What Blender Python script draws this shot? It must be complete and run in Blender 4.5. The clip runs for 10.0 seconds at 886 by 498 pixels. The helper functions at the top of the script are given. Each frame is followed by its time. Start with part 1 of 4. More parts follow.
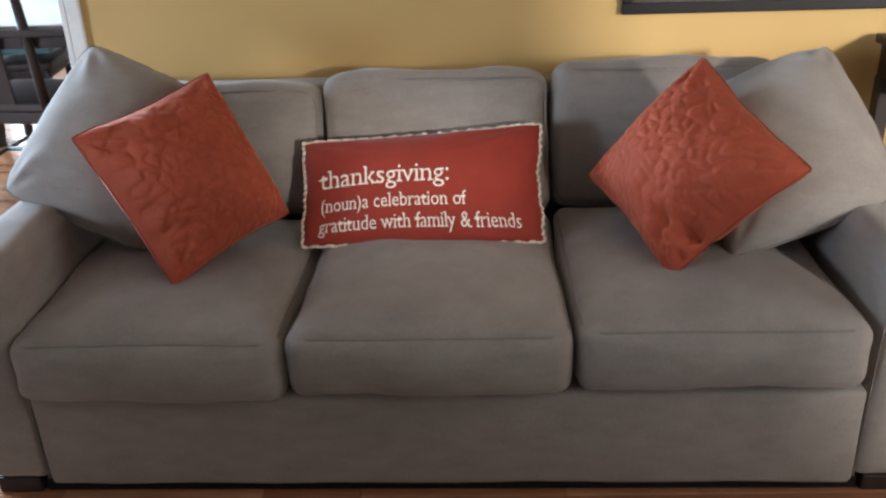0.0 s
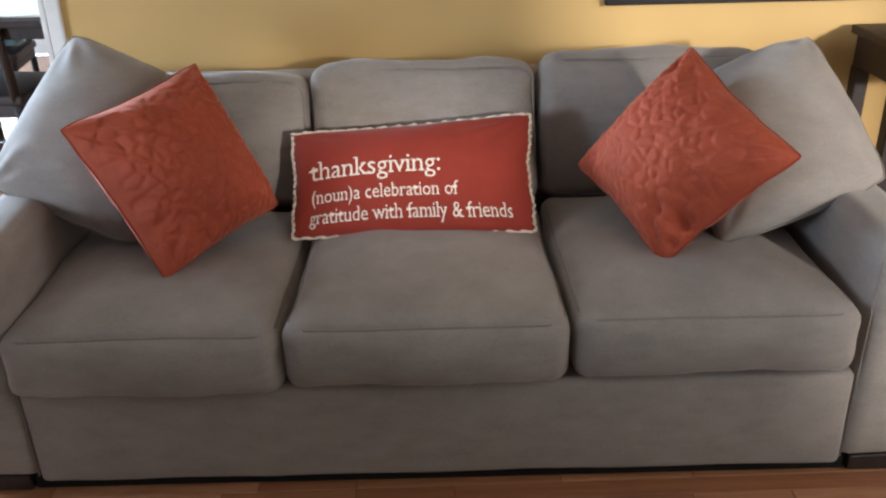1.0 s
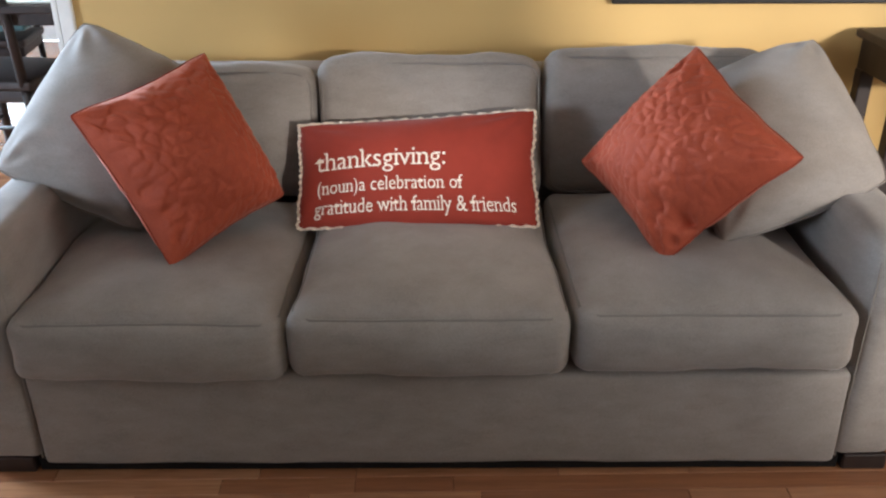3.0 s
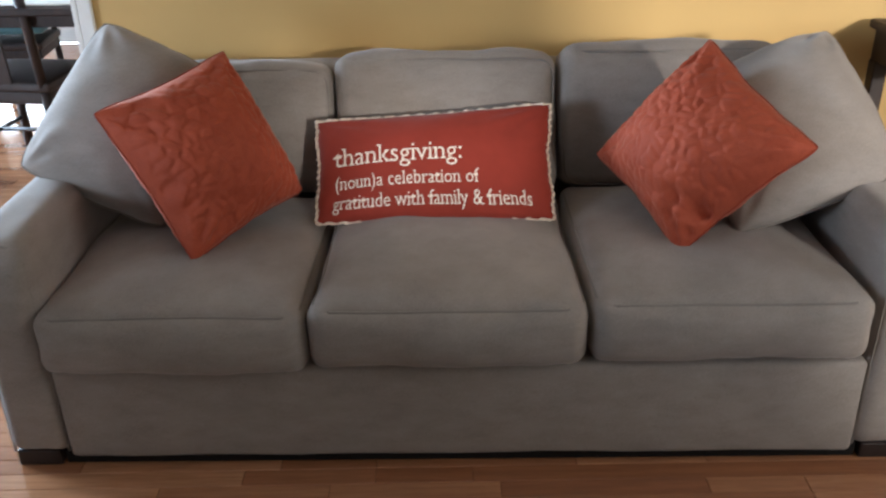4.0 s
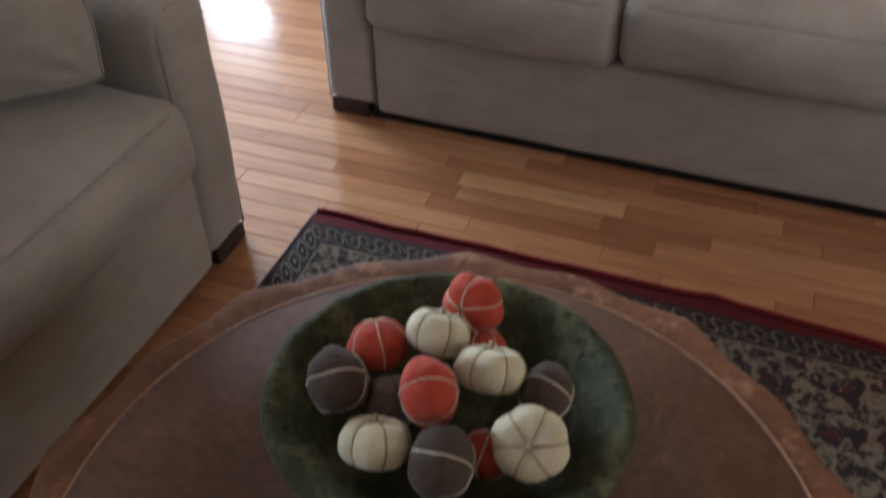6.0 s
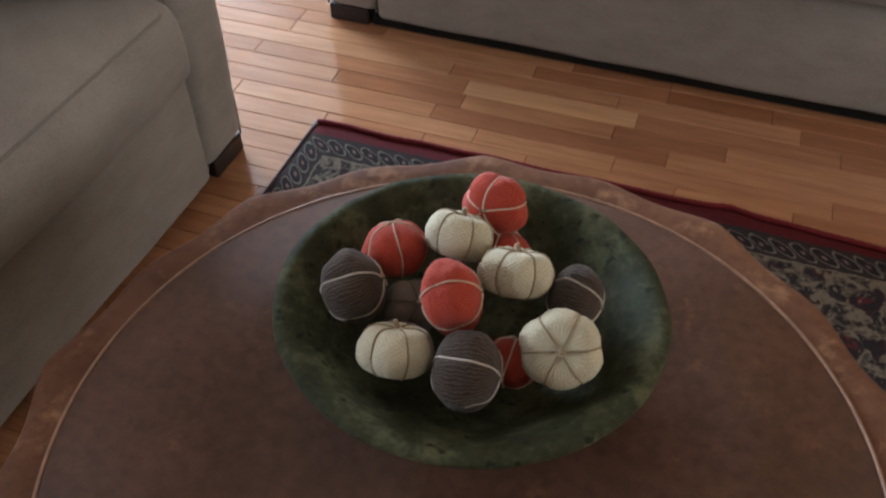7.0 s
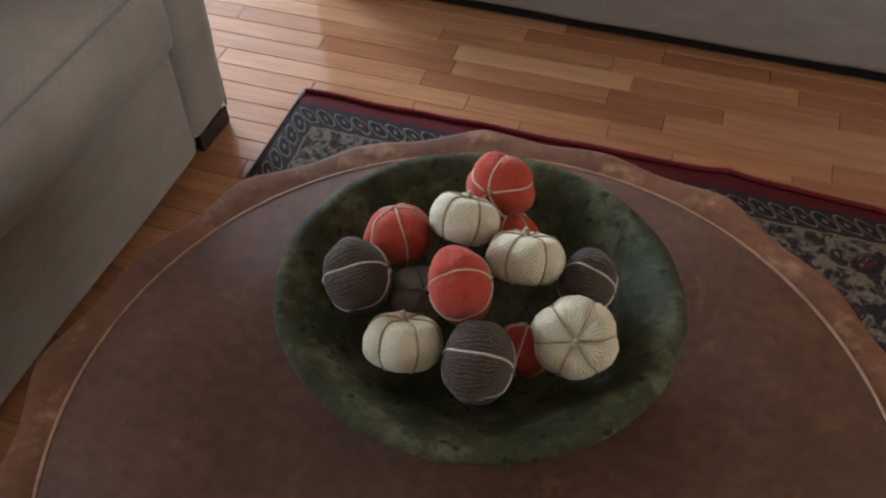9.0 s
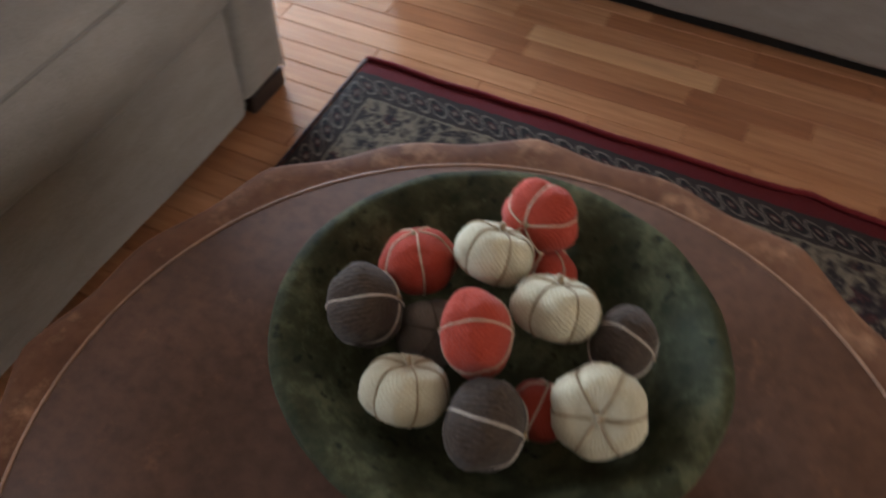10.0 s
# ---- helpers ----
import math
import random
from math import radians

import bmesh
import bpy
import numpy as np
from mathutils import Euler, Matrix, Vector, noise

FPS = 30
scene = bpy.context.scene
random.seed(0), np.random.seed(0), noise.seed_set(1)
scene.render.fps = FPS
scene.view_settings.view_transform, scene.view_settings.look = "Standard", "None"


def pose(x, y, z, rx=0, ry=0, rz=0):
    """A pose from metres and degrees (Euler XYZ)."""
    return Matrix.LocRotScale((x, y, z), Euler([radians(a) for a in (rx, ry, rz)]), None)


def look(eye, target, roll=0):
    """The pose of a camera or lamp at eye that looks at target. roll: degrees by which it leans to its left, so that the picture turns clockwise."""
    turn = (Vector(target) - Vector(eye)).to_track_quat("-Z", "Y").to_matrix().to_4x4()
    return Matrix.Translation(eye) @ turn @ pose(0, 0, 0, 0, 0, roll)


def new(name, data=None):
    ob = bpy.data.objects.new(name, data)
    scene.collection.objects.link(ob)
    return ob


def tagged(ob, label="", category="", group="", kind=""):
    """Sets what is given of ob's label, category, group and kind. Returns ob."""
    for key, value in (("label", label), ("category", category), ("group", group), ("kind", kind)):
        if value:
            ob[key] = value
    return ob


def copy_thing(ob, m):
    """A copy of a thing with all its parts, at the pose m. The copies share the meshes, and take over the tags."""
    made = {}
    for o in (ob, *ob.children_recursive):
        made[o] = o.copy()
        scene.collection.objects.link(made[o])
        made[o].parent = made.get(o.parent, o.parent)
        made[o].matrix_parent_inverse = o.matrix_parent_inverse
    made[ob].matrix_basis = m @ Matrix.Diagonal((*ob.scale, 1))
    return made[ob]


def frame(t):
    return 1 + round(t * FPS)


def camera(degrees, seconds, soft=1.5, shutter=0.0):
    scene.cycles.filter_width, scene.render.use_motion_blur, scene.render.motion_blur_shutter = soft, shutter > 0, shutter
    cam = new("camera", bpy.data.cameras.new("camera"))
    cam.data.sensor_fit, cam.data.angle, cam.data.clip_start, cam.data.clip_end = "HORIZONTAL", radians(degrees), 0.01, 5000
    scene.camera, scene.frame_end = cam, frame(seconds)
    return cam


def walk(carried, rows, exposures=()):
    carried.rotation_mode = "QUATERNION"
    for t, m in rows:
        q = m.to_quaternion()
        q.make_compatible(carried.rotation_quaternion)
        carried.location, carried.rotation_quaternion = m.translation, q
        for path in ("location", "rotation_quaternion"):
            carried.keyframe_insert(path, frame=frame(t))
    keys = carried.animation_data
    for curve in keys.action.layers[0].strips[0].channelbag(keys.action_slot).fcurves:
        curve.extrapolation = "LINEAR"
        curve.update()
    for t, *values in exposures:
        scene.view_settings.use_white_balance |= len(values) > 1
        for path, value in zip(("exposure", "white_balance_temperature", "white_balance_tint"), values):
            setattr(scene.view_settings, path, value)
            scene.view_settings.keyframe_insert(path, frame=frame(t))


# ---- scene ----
cam = camera(53.5, 10.0, 2.3, 0.8)
PATH = [
    (0, (0.072, -1.557, 1.337), (0.025, 0.251, 0.483), -1.7),
    (0.5, (0.005, -1.574, 1.339), (0.022, 0.227, 0.469), -1.6),
    (1, (-0.002, -1.564, 1.332), (0.039, 0.237, 0.464), -1.1),
    (1.5, (-0.006, -1.556, 1.329), (0.045, 0.239, 0.449), -0.6),
    (2, (-0.006, -1.561, 1.332), (0.052, 0.229, 0.443), -0.2),
    (3.5, (-0.012, -1.594, 1.338), (0.014, 0.204, 0.462), -0.1),
    (4, (-0.022, -1.609, 1.335), (-0.01, 0.187, 0.454), -0.8),
    (4.3, (-0.041, -1.627, 1.326), (-0.059, 0.154, 0.416), -1.1),
    (4.5, (-0.056, -1.642, 1.317), (-0.129, 0.118, 0.372), -1.2),
    (4.8, (-0.061, -1.663, 1.295), (-0.285, 0.037, 0.266), -1.5),
    (5, (-0.076, -1.674, 1.287), (-0.399, -0.04, 0.179), -0.6),
    (5.1, (-0.073, -1.677, 1.282), (-0.451, -0.075, 0.145), -1.1),
    (5.5, (-0.083, -1.679, 1.264), (-0.576, -0.195, 0.017), -0.6),
    (5.8, (-0.079, -1.693, 1.235), (-0.601, -0.254, -0.052), -0.6),
    (6, (-0.082, -1.687, 1.217), (-0.597, -0.282, -0.109), -0.7),
    (6.2, (-0.09, -1.687, 1.198), (-0.587, -0.306, -0.161), -0.4),
    (7.5, (-0.127, -1.66, 1.155), (-0.577, -0.391, -0.325), -0.9),
    (8, (-0.134, -1.655, 1.155), (-0.568, -0.396, -0.337), -0.8),
    (8.5, (-0.138, -1.653, 1.157), (-0.555, -0.397, -0.342), -0.9),
    (9, (-0.147, -1.641, 1.153), (-0.555, -0.398, -0.36), -0.9),
    (9.5, (-0.153, -1.603, 1.133), (-0.55, -0.401, -0.415), -0.5),
    (10, (-0.151, -1.527, 1.125), (-0.672, -0.411, -0.451), 0.2),
]

EXPOSURES = [(t, stops, 5750, 10) for t, stops in ((0.0, -0.32), (1.0, -0.15), (3.6, -0.05), (4.0, -0.3), (4.3, -0.35), (4.6, -0.72), (5.2, -0.90), (5.9, -0.02), (7.5, 0.23), (9.3, 0.21), (10.0, 0.13))]
walk(cam, [(t, look(eye, target, roll)) for t, eye, target, roll in PATH], EXPOSURES)

# ---- world and light ----
world = bpy.data.worlds.new("daylight")
scene.world = world
world.use_nodes = True
sky = world.node_tree.nodes.new("ShaderNodeTexSky")
sky.sky_type = "NISHITA"
sky.sun_disc = False
sky.sun_elevation, sky.sun_rotation = radians(12), radians(157)
world.node_tree.links.new(sky.outputs[0], world.node_tree.nodes["Background"].inputs[0])
world.node_tree.nodes["Background"].inputs[1].default_value = 0.12

WEST, EAST, SOUTH, NORTH, CEIL = -5.2, 4.3, -4.6, 4.4, 2.5
PARTITION, ALCOVE = 1.0, 2.7


def window_light(name, m, w, h, watts, colour, spread=180):
    lamp = bpy.data.lights.new(name, "AREA")
    lamp.shape, lamp.size, lamp.size_y = "RECTANGLE", w, h
    lamp.energy, lamp.color, lamp.spread = watts, colour, radians(spread)
    ob = new(name, lamp)
    ob.matrix_world = m
    return ob


# low sun that slants in by two unseen south openings, cut to place its patches
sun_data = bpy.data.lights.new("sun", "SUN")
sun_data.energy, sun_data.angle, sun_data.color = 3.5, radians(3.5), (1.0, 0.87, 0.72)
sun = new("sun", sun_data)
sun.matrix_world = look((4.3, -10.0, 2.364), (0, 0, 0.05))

# daylight that enters by each window opening of the shell
DAY_BLUE, DAY_COOL, DAY_WARM = (0.72, 0.87, 1.0), (0.84, 0.92, 1.0), (1.0, 0.93, 0.84)
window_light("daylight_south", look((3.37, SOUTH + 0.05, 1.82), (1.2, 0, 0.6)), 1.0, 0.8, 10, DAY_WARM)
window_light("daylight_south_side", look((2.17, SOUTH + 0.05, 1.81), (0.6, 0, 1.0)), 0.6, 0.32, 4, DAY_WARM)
window_light("daylight_glass_door", look((-4.12, NORTH - 0.05, 1.22), (-3.6, 0, 0.9)), 0.55, 2.3, 70, DAY_COOL)
window_light("daylight_west", look((WEST + 0.05, 2.35, 1.4), (-0.9, 0.6, 0.8)), 2.0, 1.5, 340, DAY_BLUE, 125)
window_light("daylight_west_front", look((WEST + 0.05, -3.0, 1.45), (-0.8, 0.3, 0.75)), 1.4, 1.1, 105, DAY_COOL, 125)
window_light("daylight_east", look((ALCOVE - 0.05, -0.9, 1.3), (0.2, -0.1, 0.3)), 1.2, 1.2, 27, DAY_WARM)


# ---- materials ----
class Mat:
    """A node material with a Principled shader and a few ready chains."""

    def __init__(self, name, rough=0.6, spec=0.5):
        self.mat = bpy.data.materials.new(name)
        self.mat.use_nodes = True
        self.t = self.mat.node_tree
        self.p = self.t.nodes["Principled BSDF"]
        self.p.inputs["Roughness"].default_value = rough
        self.p.inputs["Specular IOR Level"].default_value = spec
        self.co = self.node("ShaderNodeTexCoord").outputs["Object"]

    def node(self, kind, **values):
        n = self.t.nodes.new(kind)
        for key, value in values.items():
            n.inputs[key.replace("_", " ")].default_value = value
        return n

    def link(self, a, b):
        self.t.links.new(a, b)
        return a

    def mapped(self, scale=(1, 1, 1), rot=(0, 0, 0), src=None):
        n = self.node("ShaderNodeMapping", Scale=scale, Rotation=rot)
        self.link(src or self.co, n.inputs[0])
        return n.outputs[0]

    def noise(self, scale, detail=4.0, rough=0.55, src=None, out=0):
        n = self.node("ShaderNodeTexNoise", Scale=scale, Detail=detail, Roughness=rough)
        self.link(src or self.co, n.inputs["Vector"])
        return n.outputs[out]

    def ramp(self, src, *stops, step=False):
        n = self.node("ShaderNodeValToRGB")
        e = n.color_ramp.elements
        while len(e) < len(stops):
            e.new(0.5)
        for k, (at, c) in zip(e, stops):
            k.position, k.color = at, (*c, 1) if len(c) == 3 else c
        if step:
            n.color_ramp.interpolation = "CONSTANT"
        self.link(src, n.inputs[0])
        return n.outputs[0]

    def mix(self, fac, a, b, mode="MIX"):
        n = self.t.nodes.new("ShaderNodeMix")
        n.data_type, n.blend_type = "RGBA", mode
        for sock, v in ((n.inputs[0], fac), (n.inputs[6], a), (n.inputs[7], b)):
            if isinstance(v, (int, float)):
                sock.default_value = v
            elif isinstance(v, tuple):
                sock.default_value = (*v, 1)
            else:
                self.link(v, sock)
        return n.outputs[2]

    def math(self, op, a, b=0.0, c=0.0):
        n = self.t.nodes.new("ShaderNodeMath")
        n.operation = op
        for sock, v in zip(n.inputs, (a, b, c)):
            if isinstance(v, (int, float)):
                sock.default_value = v
            else:
                self.link(v, sock)
        return n.outputs[0]

    def axes(self, src=None):
        n = self.node("ShaderNodeSeparateXYZ")
        self.link(src or self.co, n.inputs[0])
        return n.outputs

    def colour(self, src):
        if isinstance(src, tuple):
            self.p.inputs["Base Color"].default_value = (*src, 1)
        else:
            self.link(src, self.p.inputs["Base Color"])

    def rough(self, src):
        self.link(src, self.p.inputs["Roughness"])

    def bump(self, src, strength=0.3, distance=0.002):
        n = self.node("ShaderNodeBump", Strength=strength, Distance=distance)
        self.link(src, n.inputs["Height"])
        prev = self.p.inputs["Normal"]
        if prev.is_linked:
            self.link(prev.links[0].from_socket, n.inputs["Normal"])
        self.link(n.outputs[0], prev)

    def sheen(self, weight, rough=0.4, tint=(1, 1, 1)):
        self.p.inputs["Sheen Weight"].default_value = weight
        self.p.inputs["Sheen Roughness"].default_value = rough
        self.p.inputs["Sheen Tint"].default_value = (*tint, 1)


def fabric_grey():
    m = Mat("grey_microfibre", 0.85, 0.25)
    big = m.noise(3.2, 3, 0.6)
    brushed = m.noise(9.0, 4, 0.65, m.mapped((1, 1, 2.5)))
    fine = m.noise(420, 2, 0.6)
    c = m.ramp(big, (0.3, (0.232, 0.202, 0.178)), (0.7, (0.30, 0.263, 0.233)))
    c = m.mix(0.5, c, m.ramp(brushed, (0.35, (0.196, 0.171, 0.151)), (0.65, (0.345, 0.306, 0.272))))
    c = m.mix(0.35, c, m.ramp(fine, (0.3, (0.16, 0.145, 0.133)), (0.7, (0.36, 0.333, 0.31))))
    m.colour(c)
    m.bump(fine, 0.25, 0.0006)
    m.bump(brushed, 0.12, 0.004)
    m.sheen(0.3, 0.45, (1.0, 0.97, 0.93))
    return m.mat


def fabric_plain(name, base, weave=900, sheen=0.2, var=0.12, grain=0.3):
    m = Mat(name, 0.85, 0.2)
    lo, hi = tuple(v * (1 - var) for v in base), tuple(v * (1 + var) for v in base)
    c = m.ramp(m.noise(14, 4, 0.6), (0.3, lo), (0.7, hi))
    fine = m.noise(weave, 2, 0.5)
    c = m.mix(grain, c, m.ramp(fine, (0.3, tuple(v * 0.6 for v in base)), (0.7, tuple(min(1, v * 1.35) for v in base))))
    m.colour(c)
    m.bump(fine, 0.3, 0.0006)
    m.sheen(sheen, 0.4)
    return m.mat


def fabric_quilted():
    m = Mat("rust_quilted_velvet", 0.7, 0.25)
    warp = m.mix(0.045, m.co, m.noise(9, 2, 0.5, out=1))
    v = m.node("ShaderNodeTexVoronoi", Scale=38.0)
    v.feature = "DISTANCE_TO_EDGE"
    m.link(warp, v.inputs["Vector"])
    seam = m.ramp(v.outputs["Distance"], (0.0, (0, 0, 0)), (0.12, (0.45, 0.45, 0.45)), (0.42, (1, 1, 1)))
    swirl = m.noise(30, 3, 0.6)
    base = m.ramp(m.noise(9, 4, 0.6), (0.3, (0.32, 0.060, 0.032)), (0.7, (0.43, 0.090, 0.046)))
    c = m.mix(0.3, base, m.ramp(m.noise(500, 2), (0.3, (0.28, 0.045, 0.017)), (0.7, (0.58, 0.13, 0.05))))
    c = m.mix(m.math("MULTIPLY", m.math("SUBTRACT", 1.0, seam), 0.15), c, (0.24, 0.04, 0.016))
    m.colour(c)
    m.bump(seam, 0.18, 0.003)
    m.bump(swirl, 0.35, 0.004)
    m.bump(m.noise(420, 2, 0.6), 0.25, 0.0008)
    m.sheen(0.5, 0.3, (1.0, 0.66, 0.54))
    return m.mat


def wall_paint(name, base):
    m = Mat(name, 0.6, 0.3)
    c = m.ramp(m.noise(1.3, 4, 0.6), (0.3, tuple(v * 0.94 for v in base)), (0.7, tuple(min(1, v * 1.05) for v in base)))
    m.colour(c)
    m.bump(m.noise(160, 3, 0.6), 0.15, 0.0012)
    return m.mat


def oak(name, dark, mid, light, random_source):
    m = Mat(name, 0.3, 0.5)
    info = m.node("ShaderNodeObjectInfo").outputs["Random"] if random_source == "object" else m.node("ShaderNodeNewGeometry").outputs["Random Per Island"]
    shift = m.node("ShaderNodeCombineXYZ")
    m.link(m.math("MULTIPLY", info, 37.0), shift.inputs[1])
    m.link(m.math("MULTIPLY", info, 13.0), shift.inputs[0])
    geo = m.node("ShaderNodeNewGeometry").outputs["Position"]
    add = m.t.nodes.new("ShaderNodeVectorMath")
    m.link(geo, add.inputs[0])
    m.link(shift.outputs[0], add.inputs[1])
    grain = m.noise(26, 6, 0.65, m.mapped((0.16, 2.0, 1), src=add.outputs[0]))
    fine = m.noise(160, 3, 0.6, m.mapped((0.05, 1.2, 1), src=add.outputs[0]))
    tone = m.ramp(info, (0.0, dark), (0.45, mid), (0.8, mid), (1.0, light))
    c = m.mix(m.ramp(grain, (0.38, (0, 0, 0)), (0.70, (0.42, 0.42, 0.42))), tone, tuple(v * 0.45 for v in dark))
    c = m.mix(m.ramp(fine, (0.45, (0, 0, 0)), (0.75, (0.3, 0.3, 0.3))), c, tuple(v * 0.5 for v in dark))
    m.colour(c)
    m.rough(m.ramp(m.noise(2.2, 4, 0.6, src=geo), (0.3, (0.11,) * 3), (0.7, (0.20,) * 3)))
    m.bump(grain, 0.08, 0.001)
    m.p.inputs["Coat Weight"].default_value = 0.7
    m.p.inputs["Coat Roughness"].default_value = 0.10
    return m.mat


def dark_wood():
    m = Mat("espresso_wood", 0.5, 0.5)
    g = m.noise(30, 5, 0.6, m.mapped((1, 1, 0.12)))
    m.colour(m.ramp(g, (0.3, (0.012, 0.007, 0.006)), (0.7, (0.032, 0.018, 0.014))))
    m.bump(g, 0.1, 0.001)
    return m.mat


def table_leather(name, lo, hi, wear, wear_at):
    m = Mat(name, 0.5, 0.14)
    cloud = m.noise(7, 6, 0.65)
    fine = m.noise(70, 4, 0.6)
    c = m.ramp(cloud, (0.3, lo), (0.72, hi))
    c = m.mix(m.ramp(m.noise(19, 6, 0.7), (wear_at, (0, 0, 0)), (wear_at + 0.16, (0.75,) * 3)), c, wear)
    c = m.mix(m.ramp(fine, (0.4, (0, 0, 0)), (0.75, (0.45,) * 3)), c, tuple(v * 0.5 for v in lo))
    m.colour(c)
    m.rough(m.ramp(cloud, (0.3, (0.62,) * 3), (0.7, (0.8,) * 3)))
    m.bump(fine, 0.25, 0.0014)
    m.bump(cloud, 0.12, 0.003)
    return m.mat


def bowl_glaze():
    m = Mat("mottled_green_glaze", 0.7, 0.06)
    a = m.noise(20, 6, 0.72)
    b = m.noise(60, 4, 0.65)
    c = m.ramp(a, (0.36, (0.027, 0.027, 0.015)), (0.5, (0.048, 0.048, 0.025)), (0.62, (0.100, 0.098, 0.052)))
    c = m.mix(m.ramp(b, (0.52, (0, 0, 0)), (0.68, (0.6,) * 3)), c, (0.022, 0.027, 0.014))
    c = m.mix(m.ramp(m.noise(31, 5, 0.75), (0.66, (0, 0, 0)), (0.76, (0.6,) * 3)), c, (0.16, 0.17, 0.10))
    pits = m.ramp(m.noise(85, 2, 0.4), (0.64, (0, 0, 0)), (0.70, (0.75,) * 3))
    c = m.mix(pits, c, (0.012, 0.013, 0.010))
    m.colour(c)
    m.rough(m.ramp(a, (0.3, (0.58,) * 3), (0.7, (0.78,) * 3)))
    m.bump(b, 0.3, 0.002)
    m.bump(a, 0.2, 0.004)
    return m.mat


def yarn(name, base, dark, wound=False):
    m = Mat(name, 0.9, 0.15)
    x = m.axes()
    turn = m.math("ADD", m.math("ARCTAN2", x[1], x[0]), m.math("MULTIPLY", m.noise(110, 2, 0.5), 0.22))
    knit = m.math("MULTIPLY", m.math("SINE", m.math("MULTIPLY", turn, 40.0)), m.math("SINE", m.math("MULTIPLY", x[2], 1700.0)))
    if wound:
        knit = m.math("SINE", m.math("ADD", m.math("MULTIPLY", turn, 64.0), m.math("MULTIPLY", x[2], 160.0)))
    fine = m.noise(900, 3, 0.6)
    c = m.ramp(m.noise(45, 4, 0.6), (0.3, tuple(v * 0.85 for v in base)), (0.7, base))
    c = m.mix(m.ramp(knit, (0.0, (0.65 if wound else 0.3,) * 3), (0.5, (0.0,) * 3)), c, dark)
    c = m.mix(m.ramp(m.noise(420, 3, 0.7), (0.60, (0,) * 3), (0.72, (0.3,) * 3)), c, tuple(min(1.0, v * 1.9) for v in base))
    c = m.mix(m.ramp(fine, (0.35, (0.4,) * 3), (0.6, (0,) * 3)), c, dark)
    m.colour(c)
    m.bump(knit, 0.35, 0.001)
    m.bump(fine, 0.6, 0.0012)
    m.sheen(0.1, 0.5)
    return m.mat


def rug_pile():
    """Bordered oriental pattern; the object's origin is the rug's corner, x along one edge and -y along the other."""
    m = Mat("oriental_rug_pile", 0.95, 0.1)
    wob = m.mix(0.012, m.co, m.noise(40, 2, out=1))
    ax = m.axes(wob)
    dx, dy = m.math("SUBTRACT", ax[0], 0.006), m.math("SUBTRACT", m.math("MULTIPLY", ax[1], -1.0), 0.006)
    d = m.math("MINIMUM", m.math("ADD", m.math("MINIMUM", dx, m.math("SUBTRACT", 2.09, dx)), 0.028), m.math("MINIMUM", dy, m.math("SUBTRACT", 2.49, dy)))
    along = m.math("ADD", ax[0], ax[1])
    # guard strip: a row of rosettes
    cell = m.math("SUBTRACT", m.math("FRACT", m.math("DIVIDE", along, 0.036)), 0.5)
    across = m.math("DIVIDE", m.math("SUBTRACT", d, 0.058), 0.044)
    rad = m.math("SQRT", m.math("ADD", m.math("MULTIPLY", cell, cell), m.math("MULTIPLY", across, across)))
    ros = m.ramp(rad, (0.0, (0.15, 0.11, 0.08)), (0.09, (0.045, 0.012, 0.012)), (0.17, (0.014, 0.011, 0.011)), (0.38, (0.15, 0.12, 0.09)), (0.45, (0.026, 0.018, 0.016)), step=True)
    # wide floral border: dark blooms and sprigs on a mottled grey-cream ground
    bent = m.mix(0.07, wob, m.noise(26, 3, out=1))
    v1 = m.node("ShaderNodeTexVoronoi", Scale=17.0)
    m.link(bent, v1.inputs["Vector"])
    petal = m.ramp(v1.outputs["Distance"], (0.0, (0.16, 0.125, 0.085)), (0.10, (0.075, 0.012, 0.012)), (0.22, (0.018, 0.012, 0.014)), (0.44, (0.05, 0.016, 0.014)), (0.52, (0.155, 0.12, 0.08)), step=True)
    v2 = m.node("ShaderNodeTexVoronoi", Scale=46.0)
    m.link(bent, v2.inputs["Vector"])
    leaf = m.ramp(v2.outputs["Distance"], (0.0, (0.15, 0.12, 0.085)), (0.16, (0.02, 0.015, 0.015)), (0.45, (0.085, 0.065, 0.045)), (0.6, (0.16, 0.125, 0.085)), step=True)
    flor = m.mix(m.ramp(m.noise(14, 2), (0.44, (0, 0, 0)), (0.47, (1, 1, 1))), petal, leaf)
    flor = m.mix(m.ramp(m.noise(90, 3, 0.6), (0.5, (0, 0, 0)), (0.62, (0.5,) * 3)), flor, (0.03, 0.02, 0.018))
    c = m.mix(m.ramp(d, (0.0, (0, 0, 0)), (0.026, (1, 1, 1)), step=True), (0.085, 0.007, 0.008), ros)
    c = m.mix(m.ramp(d, (0.0, (0, 0, 0)), (0.083, (1, 1, 1)), step=True), c, (0.15, 0.118, 0.08))
    c = m.mix(m.ramp(d, (0.0, (0, 0, 0)), (0.089, (1, 1, 1)), step=True), c, flor)
    tuft = m.noise(700, 2, 0.6)
    c = m.mix(m.ramp(tuft, (0.35, (0.45,) * 3), (0.65, (0,) * 3)), c, (0.02, 0.016, 0.016))
    m.colour(c)
    m.bump(tuft, 0.6, 0.002)
    return m.mat


def plain(name, base, rough=0.5, spec=0.5, var=0.06, scale=20):
    m = Mat(name, rough, spec)
    m.colour(m.ramp(m.noise(scale, 4), (0.3, tuple(v * (1 - var) for v in base)), (0.7, tuple(min(1, v * (1 + var)) for v in base))))
    return m.mat


